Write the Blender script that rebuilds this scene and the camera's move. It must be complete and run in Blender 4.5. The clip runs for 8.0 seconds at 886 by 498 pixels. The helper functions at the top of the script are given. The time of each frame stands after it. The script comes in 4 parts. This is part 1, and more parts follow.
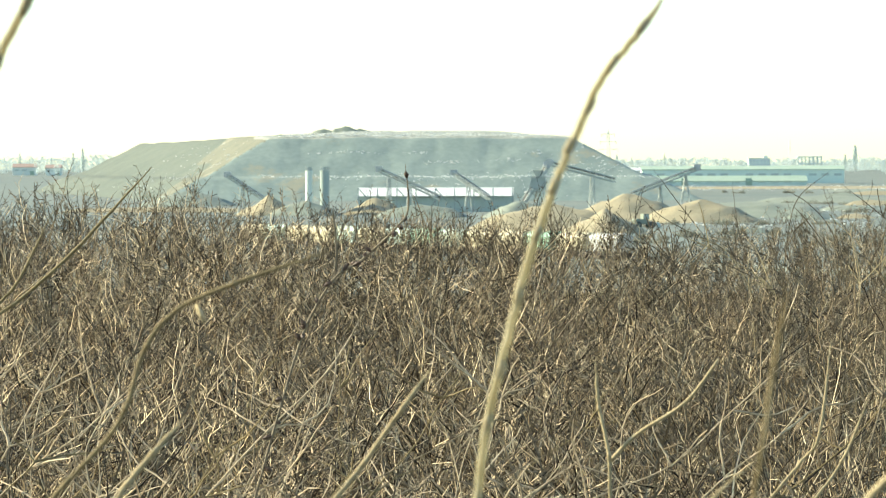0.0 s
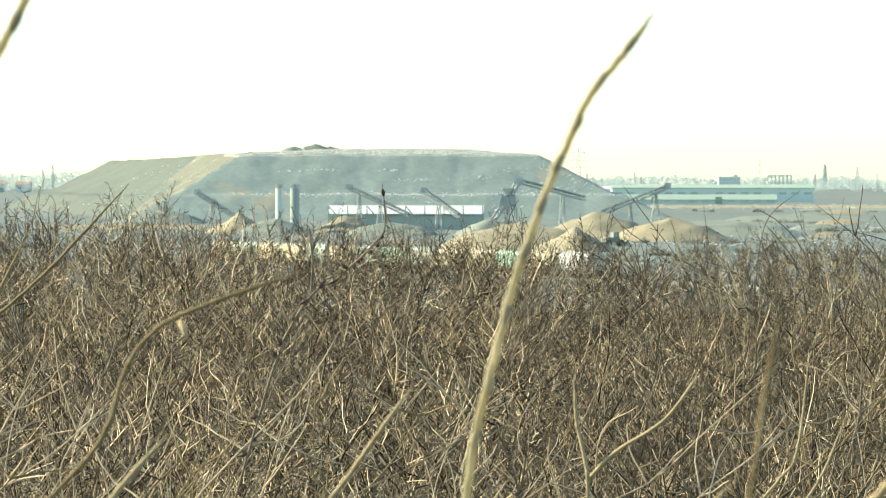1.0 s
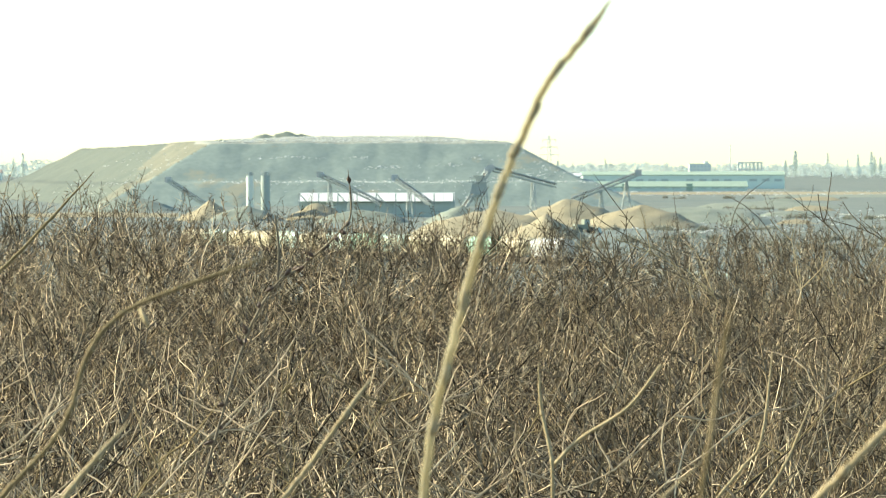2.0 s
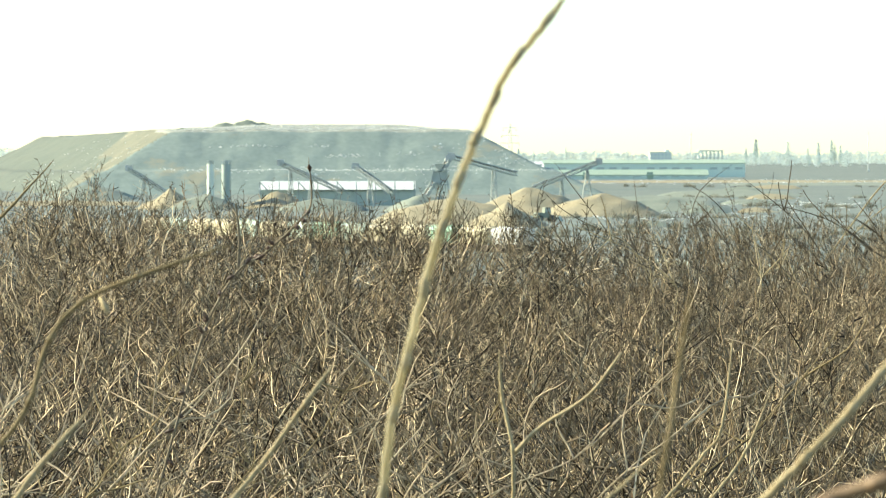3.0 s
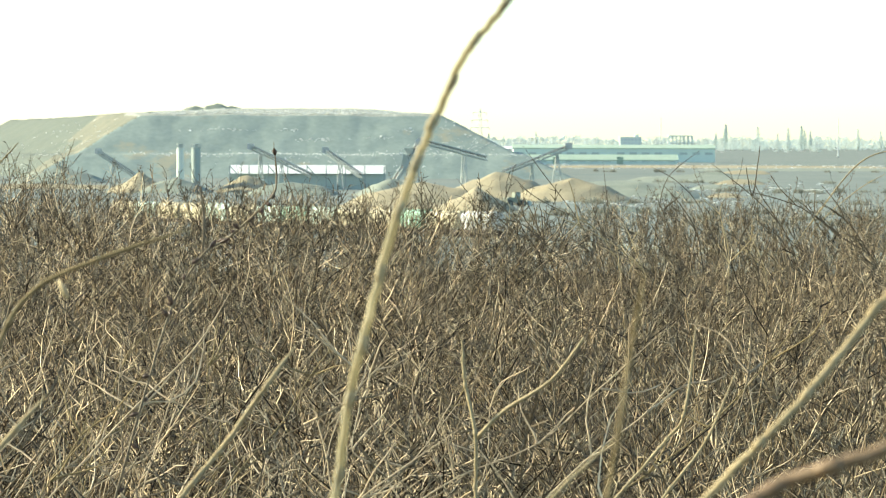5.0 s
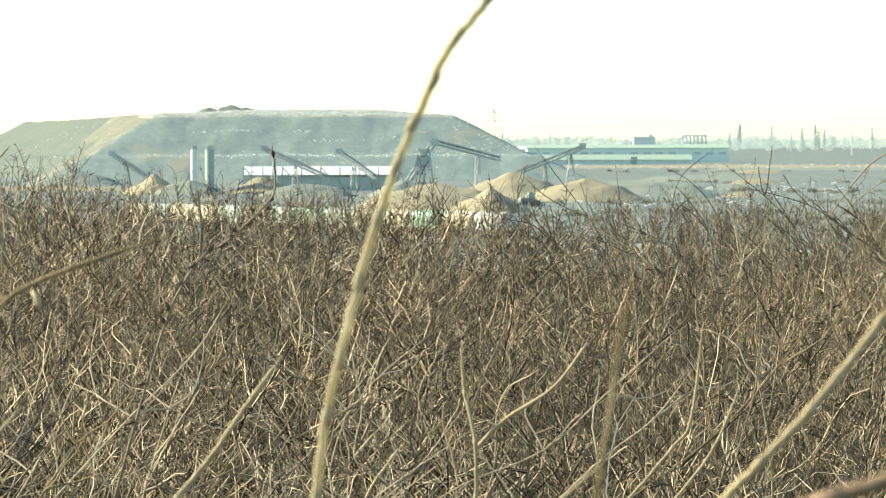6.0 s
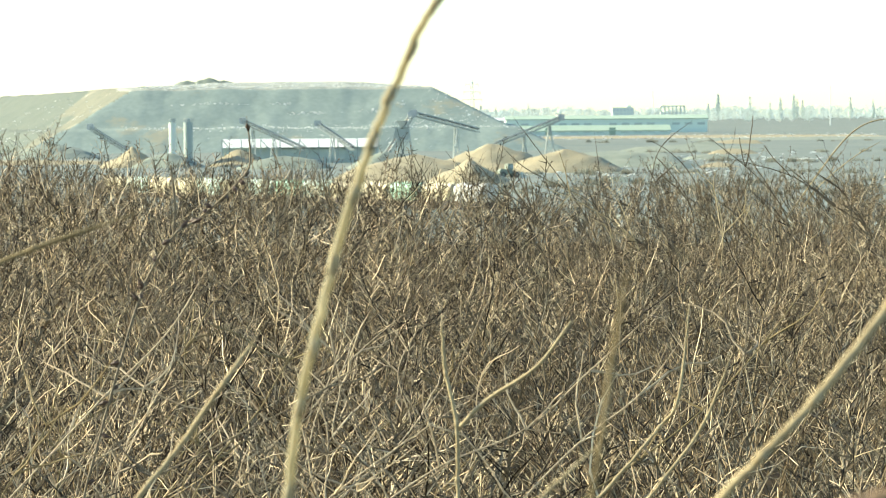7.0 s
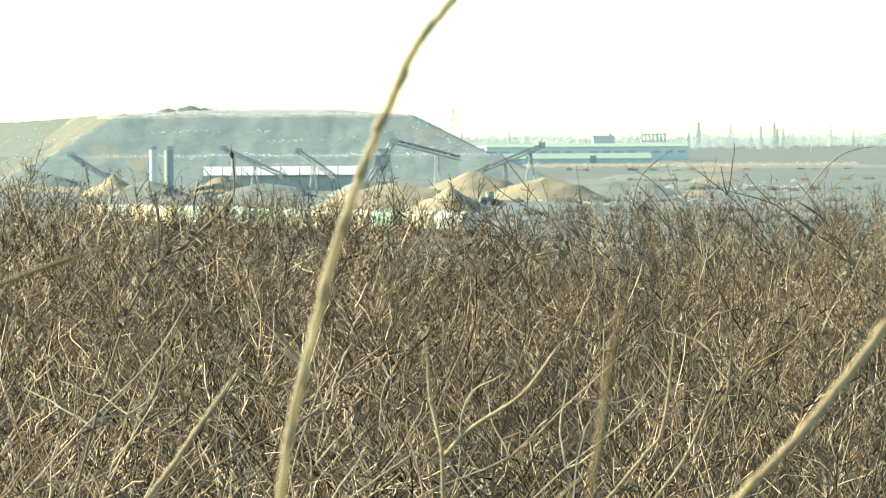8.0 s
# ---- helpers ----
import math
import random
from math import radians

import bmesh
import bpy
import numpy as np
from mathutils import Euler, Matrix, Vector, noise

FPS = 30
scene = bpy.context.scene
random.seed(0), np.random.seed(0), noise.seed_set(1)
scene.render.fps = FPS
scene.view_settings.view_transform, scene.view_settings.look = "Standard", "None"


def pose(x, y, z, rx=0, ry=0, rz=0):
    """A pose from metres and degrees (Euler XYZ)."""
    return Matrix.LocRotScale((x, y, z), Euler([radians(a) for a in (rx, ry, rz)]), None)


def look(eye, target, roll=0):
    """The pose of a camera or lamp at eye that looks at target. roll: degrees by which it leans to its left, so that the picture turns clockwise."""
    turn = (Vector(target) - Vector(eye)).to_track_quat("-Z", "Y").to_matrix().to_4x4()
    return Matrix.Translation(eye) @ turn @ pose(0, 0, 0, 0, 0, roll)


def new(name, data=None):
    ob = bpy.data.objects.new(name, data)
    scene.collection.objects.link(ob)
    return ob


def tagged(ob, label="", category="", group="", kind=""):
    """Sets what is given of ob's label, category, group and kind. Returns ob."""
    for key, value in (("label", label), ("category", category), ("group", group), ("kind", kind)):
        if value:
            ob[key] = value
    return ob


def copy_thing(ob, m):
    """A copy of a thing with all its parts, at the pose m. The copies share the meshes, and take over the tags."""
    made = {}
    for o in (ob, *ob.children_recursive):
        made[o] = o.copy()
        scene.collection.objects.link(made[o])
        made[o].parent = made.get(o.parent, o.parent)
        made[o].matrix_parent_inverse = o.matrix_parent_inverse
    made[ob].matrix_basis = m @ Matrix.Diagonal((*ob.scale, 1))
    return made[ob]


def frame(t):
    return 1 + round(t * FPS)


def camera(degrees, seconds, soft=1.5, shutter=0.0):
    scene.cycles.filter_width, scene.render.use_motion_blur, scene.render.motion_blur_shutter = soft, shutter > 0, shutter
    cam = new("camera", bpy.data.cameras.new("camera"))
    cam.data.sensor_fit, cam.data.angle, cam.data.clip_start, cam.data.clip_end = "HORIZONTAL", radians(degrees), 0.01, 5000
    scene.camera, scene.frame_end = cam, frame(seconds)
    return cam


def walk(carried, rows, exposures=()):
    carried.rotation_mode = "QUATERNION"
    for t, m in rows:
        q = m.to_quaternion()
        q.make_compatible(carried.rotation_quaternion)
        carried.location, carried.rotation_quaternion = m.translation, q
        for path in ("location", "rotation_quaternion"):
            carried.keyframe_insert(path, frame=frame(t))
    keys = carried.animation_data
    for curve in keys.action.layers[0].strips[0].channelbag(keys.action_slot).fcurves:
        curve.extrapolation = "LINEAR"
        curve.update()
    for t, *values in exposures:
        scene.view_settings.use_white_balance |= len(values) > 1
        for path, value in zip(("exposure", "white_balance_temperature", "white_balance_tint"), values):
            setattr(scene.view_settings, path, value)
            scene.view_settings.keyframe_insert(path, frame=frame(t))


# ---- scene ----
# ---- camera ----
cam = camera(14.95, 8.0, soft=0.8)
cam.data.dof.use_dof = True
cam.data.dof.focus_distance = 13.5
cam.data.dof.aperture_fstop = 20.0

# seconds, aside, forward, up (metres), heading to the right, tilt, roll (degrees)
PATH = [
    (0.0, -0.0144, 0.000, -0.0013, -1.917, -1.551, -0.124),
    (0.5, -0.0280, 0.000, -0.0022, -1.649, -1.231, -0.017),
    (1.0, -0.0302, 0.000, -0.0018, -1.408, -1.247, 0.026),
    (1.5, -0.0229, 0.000, -0.0019, -1.137, -1.442, -0.042),
    (1.7, -0.0185, 0.000, -0.0018, -1.076, -1.432, -0.042),
    (3.0, -0.0177, 0.000, -0.0024, -0.250, -1.661, -0.069),
    (3.5, -0.0093, 0.000, -0.0018, -0.155, -1.520, 0.063),
    (4.0, -0.0059, 0.000, -0.0024, 0.038, -1.620, 0.174),
    (4.5, -0.0136, 0.000, -0.0022, 0.141, -1.638, 0.286),
    (4.7, -0.0116, 0.000, -0.0027, 0.236, -1.753, 0.266),
    (5.8, 0.0162, 0.099, -0.0018, 0.059, -2.049, -0.186),
    (6.0, 0.0229, 0.170, -0.0016, 0.023, -1.915, -0.110),
    (6.5, 0.0384, 0.286, -0.0006, 0.105, -1.630, -0.404),
    (7.0, 0.0230, 0.347, -0.0008, 0.373, -2.397, -0.429),
    (7.5, 0.0219, 0.347, -0.0006, 0.154, -2.151, -0.434),
    (8.0, 0.0151, 0.347, -0.0011, 0.704, -1.927, -0.357),
]


def eye_row(t, x, y, z, heading, tilt, roll):
    eye = Vector((x, y, z))
    h, e = radians(heading), radians(tilt)
    way = Vector((math.sin(h) * math.cos(e), math.cos(h) * math.cos(e), math.sin(e)))
    return (t, look(eye, eye + 100.0 * way, roll))


walk(cam, [eye_row(*r) for r in PATH], [(0.0, 1.19, 7500, -2), (1.0, 1.12, 7500, -2), (1.7, 1.12, 7500, -2), (3.0, 1.18, 7500, -2), (6.3, 1.19, 7500, -2),
     (7.0, 1.28, 7500, -2), (8.0, 1.28, 7500, -2)])

# ---- light ----
SUN_AZ = radians(-77.0)      # from the view's axis towards the left
SUN_EL = radians(25.0)
sun_way = Vector((math.sin(SUN_AZ) * math.cos(SUN_EL), math.cos(SUN_AZ) * math.cos(SUN_EL), math.sin(SUN_EL)))
world = bpy.data.worlds.new("sky")
scene.world = world
world.use_nodes = True
wn = world.node_tree.nodes
sky = wn.new("ShaderNodeTexSky")
sky.sky_type = "NISHITA"
sky.sun_disc = False
sky.sun_elevation = SUN_EL
sky.sun_rotation = SUN_AZ
sky.air_density = 0.9
sky.dust_density = 0.32
sky.ozone_density = 3.6
bg = wn["Background"]
bg.inputs["Strength"].default_value = 0.145
world.node_tree.links.new(sky.outputs[0], bg.inputs["Color"])

lamp = bpy.data.lights.new("sun", "SUN")
lamp.energy = 4.8
lamp.angle = radians(0.6)
lamp.color = (1.0, 0.93, 0.82)
sun = new("sun", lamp)
sun.matrix_world = look((0, 0, 60), Vector((0, 0, 60)) - sun_way)


# ---- materials ----
def material(name, dark, light, scale=3.0, rough=0.85, bump=0.3, fine=8.0, metal=0.0, islands=False,
             random_amount=0.0, spots=None, spot_scale=0.4, spot_cover=0.55, streak=None, low=0.28, high=0.72, gloss=0.5):
    """Two tones mixed by noise at two sizes, with bump; spots: a third tone in patches."""
    m = bpy.data.materials.new(name)
    m.use_nodes = True
    nt = m.node_tree
    n, link = nt.nodes, nt.links.new
    b = n["Principled BSDF"]
    b.inputs["Roughness"].default_value = rough
    b.inputs["Metallic"].default_value = metal
    b.inputs["Specular IOR Level"].default_value = gloss
    geo = n.new("ShaderNodeNewGeometry")
    if islands or random_amount:
        co = n.new("ShaderNodeTexCoord").outputs["Object"]
    else:
        co = geo.outputs["Position"]
    if streak:
        mp = n.new("ShaderNodeMapping")
        mp.inputs["Scale"].default_value = streak
        link(co, mp.inputs["Vector"])
        co = mp.outputs[0]
    a = n.new("ShaderNodeTexNoise")
    a.inputs["Scale"].default_value = scale
    a.inputs["Detail"].default_value = 6.0
    a.inputs["Roughness"].default_value = 0.65
    link(co, a.inputs["Vector"])
    c = n.new("ShaderNodeTexNoise")
    c.inputs["Scale"].default_value = scale * fine
    c.inputs["Detail"].default_value = 3.0
    link(co, c.inputs["Vector"])
    mixv = n.new("ShaderNodeMath")
    mixv.operation = "MULTIPLY_ADD"
    mixv.inputs[1].default_value = 0.45
    link(c.outputs["Fac"], mixv.inputs[0])
    half = n.new("ShaderNodeMath")
    half.operation = "MULTIPLY"
    half.inputs[1].default_value = 0.55
    link(a.outputs["Fac"], half.inputs[0])
    link(half.outputs[0], mixv.inputs[2])
    fac = mixv.outputs[0]
    if islands or random_amount:
        pick = geo.outputs["Random Per Island"] if islands else n.new("ShaderNodeObjectInfo").outputs["Random"]
        add = n.new("ShaderNodeMath")
        add.operation = "MULTIPLY_ADD"
        add.inputs[1].default_value = 1.0 if islands else random_amount
        link(pick, add.inputs[0])
        sub = n.new("ShaderNodeMath")
        sub.operation = "SUBTRACT"
        sub.inputs[1].default_value = 0.5 if islands else random_amount / 2
        link(fac, sub.inputs[0])
        link(sub.outputs[0], add.inputs[2])
        fac = add.outputs[0]
    ramp = n.new("ShaderNodeValToRGB")
    ramp.color_ramp.elements[0].position = low
    ramp.color_ramp.elements[0].color = (*dark, 1)
    ramp.color_ramp.elements[1].position = high
    ramp.color_ramp.elements[1].color = (*light, 1)
    link(fac, ramp.inputs[0])
    colour = ramp.outputs[0]
    if spots:
        s = n.new("ShaderNodeTexNoise")
        s.inputs["Scale"].default_value = spot_scale
        s.inputs["Detail"].default_value = 5.0
        s.inputs["Roughness"].default_value = 0.7
        link(co, s.inputs["Vector"])
        sr = n.new("ShaderNodeValToRGB")
        sr.color_ramp.elements[0].position = spot_cover
        sr.color_ramp.elements[1].position = spot_cover + 0.08
        link(s.outputs["Fac"], sr.inputs[0])
        mx = n.new("ShaderNodeMix")
        mx.data_type = "RGBA"
        link(sr.outputs[0], mx.inputs["Factor"])
        link(colour, mx.inputs["A"])
        mx.inputs["B"].default_value = (*spots, 1)
        colour = mx.outputs["Result"]
    link(colour, b.inputs["Base Color"])
    if bump:
        bp = n.new("ShaderNodeBump")
        bp.inputs["Strength"].default_value = bump
        bp.inputs["Distance"].default_value = 0.04 / scale + 0.004
        link(fac, bp.inputs["Height"])
        link(bp.outputs[0], b.inputs["Normal"])
    return m


BARK = material("bark", (0.024, 0.016, 0.009), (0.44, 0.32, 0.18), 14, 0.7, 0.4, islands=True, low=0.35, high=0.85, gloss=0.12)
TWIG = material("twig_bark", (0.034, 0.023, 0.013), (0.96, 0.745, 0.46), 20, 0.6, 0.2, islands=True, low=0.40, high=0.84, gloss=0.12)
TWIG_BROWN = material("brown_twig_bark", (0.058, 0.043, 0.025), (0.76, 0.61, 0.39), 20, 0.6, 0.2, islands=True, low=0.36, high=0.88, gloss=0.12)
TIP = material("dark_young_bark", (0.024, 0.018, 0.011), (0.24, 0.18, 0.11), 20, 0.6, 0.2, islands=True, gloss=0.12)
THORN = material("thorn_bark", (0.07, 0.05, 0.03), (0.38, 0.30, 0.195), 40, 0.6, 0.4, gloss=0.12)
WHIP = material("dark_whip_bark", (0.045, 0.034, 0.022), (0.20, 0.155, 0.10), 20, 0.8, 0.3, gloss=0.12)
STRAW = material("dry_stem", (0.42, 0.36, 0.20), (0.80, 0.71, 0.48), 26, 0.65, 0.3, streak=(1, 1, 0.3))
PALE = material("pale_cane", (0.30, 0.22, 0.11), (0.52, 0.42, 0.25), 22, 0.65, 0.3, gloss=0.12)
SHOOT = material("sunlit_shoot_bark", (0.32, 0.235, 0.14), (0.74, 0.59, 0.39), 16, 0.45, 0.3, gloss=0.12)
CANE = material("brown_cane", (0.15, 0.108, 0.05), (0.31, 0.235, 0.12), 22, 0.65, 0.3, gloss=0.12)
RED = material("reddish_cane", (0.16, 0.09, 0.045), (0.29, 0.19, 0.10), 22, 0.6, 0.3)
BUD = material("bud", (0.05, 0.025, 0.015), (0.12, 0.07, 0.04), 60, 0.6, 0.2)
# the plain's soil is drawn towards grey-green, haze put into its base colour
SOIL = material("dry_plain_hazed", (0.115, 0.14, 0.12), (0.215, 0.235, 0.195), 0.03, 0.95, 0.2, 12,
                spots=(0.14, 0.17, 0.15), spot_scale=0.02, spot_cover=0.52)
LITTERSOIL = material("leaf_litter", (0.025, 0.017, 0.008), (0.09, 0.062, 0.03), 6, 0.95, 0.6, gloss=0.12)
# clay lightened to blue-green, so the mound's own colour carries the haze
CLAY = material("mound_clay_hazed", (0.18, 0.23, 0.205), (0.275, 0.33, 0.29), 0.05, 0.95, 0.25, 10,
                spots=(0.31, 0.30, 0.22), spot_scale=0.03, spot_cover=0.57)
FLANK = material("grassed_flank", (0.09, 0.115, 0.095), (0.165, 0.18, 0.14), 0.04, 0.95, 0.5, 10)
TANBAND = material("bare_tan_earth", (0.12, 0.135, 0.105), (0.24, 0.225, 0.155), 0.06, 0.95, 0.5, 8,
                   spots=(0.31, 0.285, 0.205), spot_scale=0.07, spot_cover=0.57)
TRASH = material("tipped_waste", (0.20, 0.21, 0.17), (0.46, 0.46, 0.38), 0.9, 0.8, 0.6, 4,
                 spots=(0.60, 0.60, 0.52), spot_scale=0.5, spot_cover=0.54)
SAND = material("sand", (0.29, 0.245, 0.15), (0.42, 0.36, 0.235), 0.12, 0.95, 0.3, 14)
GRAVEL = material("gravel", (0.19, 0.225, 0.18), (0.29, 0.305, 0.24), 0.2, 0.95, 0.4, 12)
SCRAP = material("plastic_scrap", (0.6, 0.6, 0.54), (0.9, 0.89, 0.80), 0.4, 0.5, 0.0, islands=True)
# steel of the works and pylons is lightened in colour to imitate haze
STEEL = material("weathered_steel_hazed", (0.34, 0.38, 0.35), (0.45, 0.47, 0.43), 0.6, 0.7, 0.1, metal=0.1)
GALV = material("galvanised_steel", (0.55, 0.59, 0.57), (0.69, 0.72, 0.69), 0.6, 0.7, 0.05, metal=0.0)
WHITE = material("white_sheet", (0.78, 0.77, 0.70), (0.88, 0.87, 0.80), 0.25, 0.5, 0.05, 6)
GREY = material("grey_sheet", (0.43, 0.50, 0.44), (0.54, 0.59, 0.52), 0.25, 0.8, 0.05, 6)
SILO = material("silo_steel", (0.56, 0.61, 0.53), (0.68, 0.71, 0.63), 0.4, 0.7, 0.05, 6)
SILODULL = material("dull_silo_steel", (0.30, 0.36, 0.33), (0.38, 0.43, 0.39), 0.4, 0.8, 0.05, 6)
ROOF = material("pale_green_roof", (0.30, 0.40, 0.30), (0.42, 0.51, 0.40), 0.1, 0.85, 0.05, 8)
# hall wall tone raised well above its own, as haze would pale it
WALLGREEN = material("grey_green_wall", (0.66, 0.76, 0.65), (0.75, 0.83, 0.72), 0.1, 0.7, 0.05, 8)
CONCRETE = material("concrete", (0.40, 0.41, 0.38), (0.56, 0.55, 0.51), 0.3, 0.9, 0.2, 8)
# skyline walls share one pale tone that stands in for haze
PALEWALL = material("haze_paled_wall", (0.66, 0.71, 0.63), (0.78, 0.80, 0.72), 0.3, 0.9, 0.1, 8)
BRICKRED = material("tile_red", (0.42, 0.29, 0.23), (0.52, 0.38, 0.31), 0.3, 0.8, 0.1, 8)
DARK = material("dark_opening", (0.06, 0.06, 0.055), (0.11, 0.11, 0.10), 0.5, 0.8, 0.0)
RUST = material("brown_underframe", (0.08, 0.06, 0.05), (0.17, 0.12, 0.09), 0.8, 0.7, 0.2)
HEDGE = material("hedge_bark", (0.13, 0.14, 0.115), (0.24, 0.24, 0.19), 0.5, 0.9, 0.0, islands=True)
# crowns far paler than bare twigs: the colour stands in for distance haze
CROWN = material("bare_crown_hazed", (0.58, 0.65, 0.62), (0.70, 0.76, 0.72), 0.2, 0.9, 0.0, islands=True)


def let_light_through(m, share):
    """Bare crowns pass part of the light between their fine twigs, and dry reed glows through."""
    n, link = m.node_tree.nodes, m.node_tree.links.new
    b = n["Principled BSDF"]
    t = n.new("ShaderNodeBsdfTranslucent")
    link(b.inputs["Base Color"].links[0].from_socket, t.inputs["Color"])
    mix = n.new("ShaderNodeMixShader")
    mix.inputs[0].default_value = share
    link(b.outputs[0], mix.inputs[1])
    link(t.outputs[0], mix.inputs[2])
    link(mix.outputs[0], n["Material Output"].inputs["Surface"])


# evens out lit and shaded clumps, flattening the crowns as haze would
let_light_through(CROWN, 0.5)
let_light_through(STRAW, 0.55)
PAINT = {
    "white": material("white_paint", (0.52, 0.52, 0.48), (0.70, 0.69, 0.64), 0.6, 0.45, 0.05, 8),
    "cream": material("cream_paint", (0.53, 0.45, 0.28), (0.69, 0.60, 0.40), 0.6, 0.45, 0.05, 8),
    "green": material("green_paint", (0.26, 0.47, 0.31), (0.46, 0.66, 0.49), 0.6, 0.45, 0.05, 8),
    "pale green": material("pale_green_paint", (0.44, 0.54, 0.43), (0.58, 0.67, 0.55), 0.6, 0.45, 0.05, 8),
}


# ---- builders ----
def mesh_of(name, verts, faces, mat, smooth=False):
    me = bpy.data.meshes.new(name)
    me.from_pydata(verts, [], faces)
    me.materials.append(mat)
    if smooth:
        me.polygons.foreach_set("use_smooth", [True] * len(me.polygons))
    me.update()
    return me


class Geo:
    """Collects vertices and faces of one part."""

    def __init__(self):
        self.v, self.f = [], []

    def box(self, c, s, m=None):
        k = len(self.v)
        for dz in (-0.5, 0.5):
            for dx, dy in ((-0.5, -0.5), (0.5, -0.5), (0.5, 0.5), (-0.5, 0.5)):
                p = Vector((c[0] + dx * s[0], c[1] + dy * s[1], c[2] + dz * s[2]))
                self.v.append(tuple(m @ p) if m else tuple(p))
        for q in ((3, 2, 1, 0), (4, 5, 6, 7), (0, 1, 5, 4), (1, 2, 6, 5), (2, 3, 7, 6), (3, 0, 4, 7)):
            self.f.append(tuple(k + i for i in q))
        return self

    def beam(self, a, b, w, h=None):
        """A square bar from a to b."""
        a, b = Vector(a), Vector(b)
        d = b - a
        q = d.to_track_quat("Y", "Z").to_matrix().to_4x4()
        m = Matrix.Translation((a + b) / 2) @ q
        return self.box((0, 0, 0), (w, d.length, h or w), m)

    def tube(self, pts, radii, sides=3, cap=True):
        k = len(self.v)
        n = len(pts)
        side = None
        for i, p in enumerate(pts):
            d = (pts[min(i + 1, n - 1)] - pts[max(i - 1, 0)])
            d.normalize()
            if side is None:
                side = d.orthogonal().normalized()
            else:
                side = (side - d * side.dot(d)).normalized()
            up = d.cross(side)
            for j in range(sides):
                a = 2 * math.pi * j / sides
                o = p + (side * math.cos(a) + up * math.sin(a)) * radii[i]
                self.v.append((o.x, o.y, o.z))
        for i in range(n - 1):
            for j in range(sides):
                j2 = (j + 1) % sides
                self.f.append((k + i * sides + j, k + i * sides + j2, k + (i + 1) * sides + j2, k + (i + 1) * sides + j))
        if cap:
            self.f.append(tuple(k + j for j in reversed(range(sides))))
            self.f.append(tuple(k + (n - 1) * sides + j for j in range(sides)))
        return self

    def prism(self, outline, a, b):
        """An outline of (x, z) pushed along y from a to b."""
        k, n = len(self.v), len(outline)
        for y in (a, b):
            self.v += [(x, y, z) for x, z in outline]
        for i in range(n):
            j = (i + 1) % n
            self.f.append((k + i, k + j, k + n + j, k + n + i))
        self.f.append(tuple(k + i for i in reversed(range(n))))
        self.f.append(tuple(k + n + i for i in range(n)))
        return self


def part(name, geo, mat, parent, label="", smooth=False):
    """Links collected geometry as one mesh object under a thing or a part."""
    ob = new(name, mesh_of(name, geo.v, geo.f, mat, smooth))
    ob.parent = parent
    if label:
        ob["label"] = label
    return ob


def thing(name, label, category, m=None, group="", kind=""):
    ob = new(name)
    if m:
        ob.matrix_basis = m
    return tagged(ob, label, category, group, kind)


def whole(name, geo, mat, label, category, group="", kind="", smooth=False):
    return tagged(new(name, mesh_of(name, geo.v, geo.f, mat, smooth)), label, category, group, kind)


def spline(ctrl, steps):
    """A smooth line through control points."""
    p = [ctrl[0] * 2 - ctrl[1]] + list(ctrl) + [ctrl[-1] * 2 - ctrl[-2]]
    out = []
    for i in range(1, len(p) - 2):
        for s in range(steps):
            t = s / steps
            a, b, c, d = p[i - 1], p[i], p[i + 1], p[i + 2]
            out.append(0.5 * ((2 * b) + (c - a) * t + (2 * a - 5 * b + 4 * c - d) * t * t + (3 * b - a - 3 * c + d) * t ** 3))
    out.append(Vector(p[-2]))
    return out


PLAIN = -16.0


def step(a, b, v):
    t = min(1.0, max(0.0, (v - a) / (b - a)))
    return t * t * (3 - 2 * t)


def ground_z(x, y):
    """The brow on which the camera stands, the scrub slope and the plain below."""
    r = math.hypot(x, y) if y > 0 else abs(x) * 0.5
    z = -1.62 - 1.2 * step(2.5, 10.0, r) - (-PLAIN - 2.82) * step(66, 190, r)
    if r < 300:
        z += 0.06 * noise.noise((x * 0.5, y * 0.5, 0.0))
    return z


# ---- ground ----
def build_ground():
    g = Geo()
    radii = [0.0] + [1.5 * 1.09 ** i for i in range(98)]
    radii = [r for r in radii if r < 6800] + [6800]
    seg = 144
    g.v.append((0, 0, ground_z(0, 0)))
    for r in radii[1:]:
        for j in range(seg):
            a = 2 * math.pi * j / seg
            x, y = r * math.sin(a), r * math.cos(a)
            g.v.append((x, y, ground_z(x, y)))
    for j in range(seg):
        g.f.append((0, 1 + (j + 1) % seg, 1 + j))
    for i in range(len(radii) - 2):
        a, b = 1 + i * seg, 1 + (i + 1) * seg
        for j in range(seg):
            k = (j + 1) % seg
            g.f.append((a + j, a + k, b + k, b + j))
    ob = whole("ground", g, SOIL, "dry brown plain below a scrub slope, tinted grey-green for haze", "ground", kind="structure", smooth=True)
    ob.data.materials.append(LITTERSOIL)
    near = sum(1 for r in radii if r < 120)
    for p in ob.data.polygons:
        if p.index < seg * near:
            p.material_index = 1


build_ground()

# ---- waste mound ----
TOP = [(4.4, 1295.0), (-110.0, 1295.0), (-196.0, 1590.0), (-150.0, 1650.0), (-60.0, 1670.0), (4.4, 1600.0)]
SLOPE = ((0, 0), (29, 15.0), (33, 15.5), (50, 24.0), (58, 26.5))


def drop(d):
    for (a, u), (b, v) in zip(SLOPE, SLOPE[1:]):
        if d <= b:
            return u + (v - u) * (d - a) / (b - a)
    return SLOPE[-1][1]


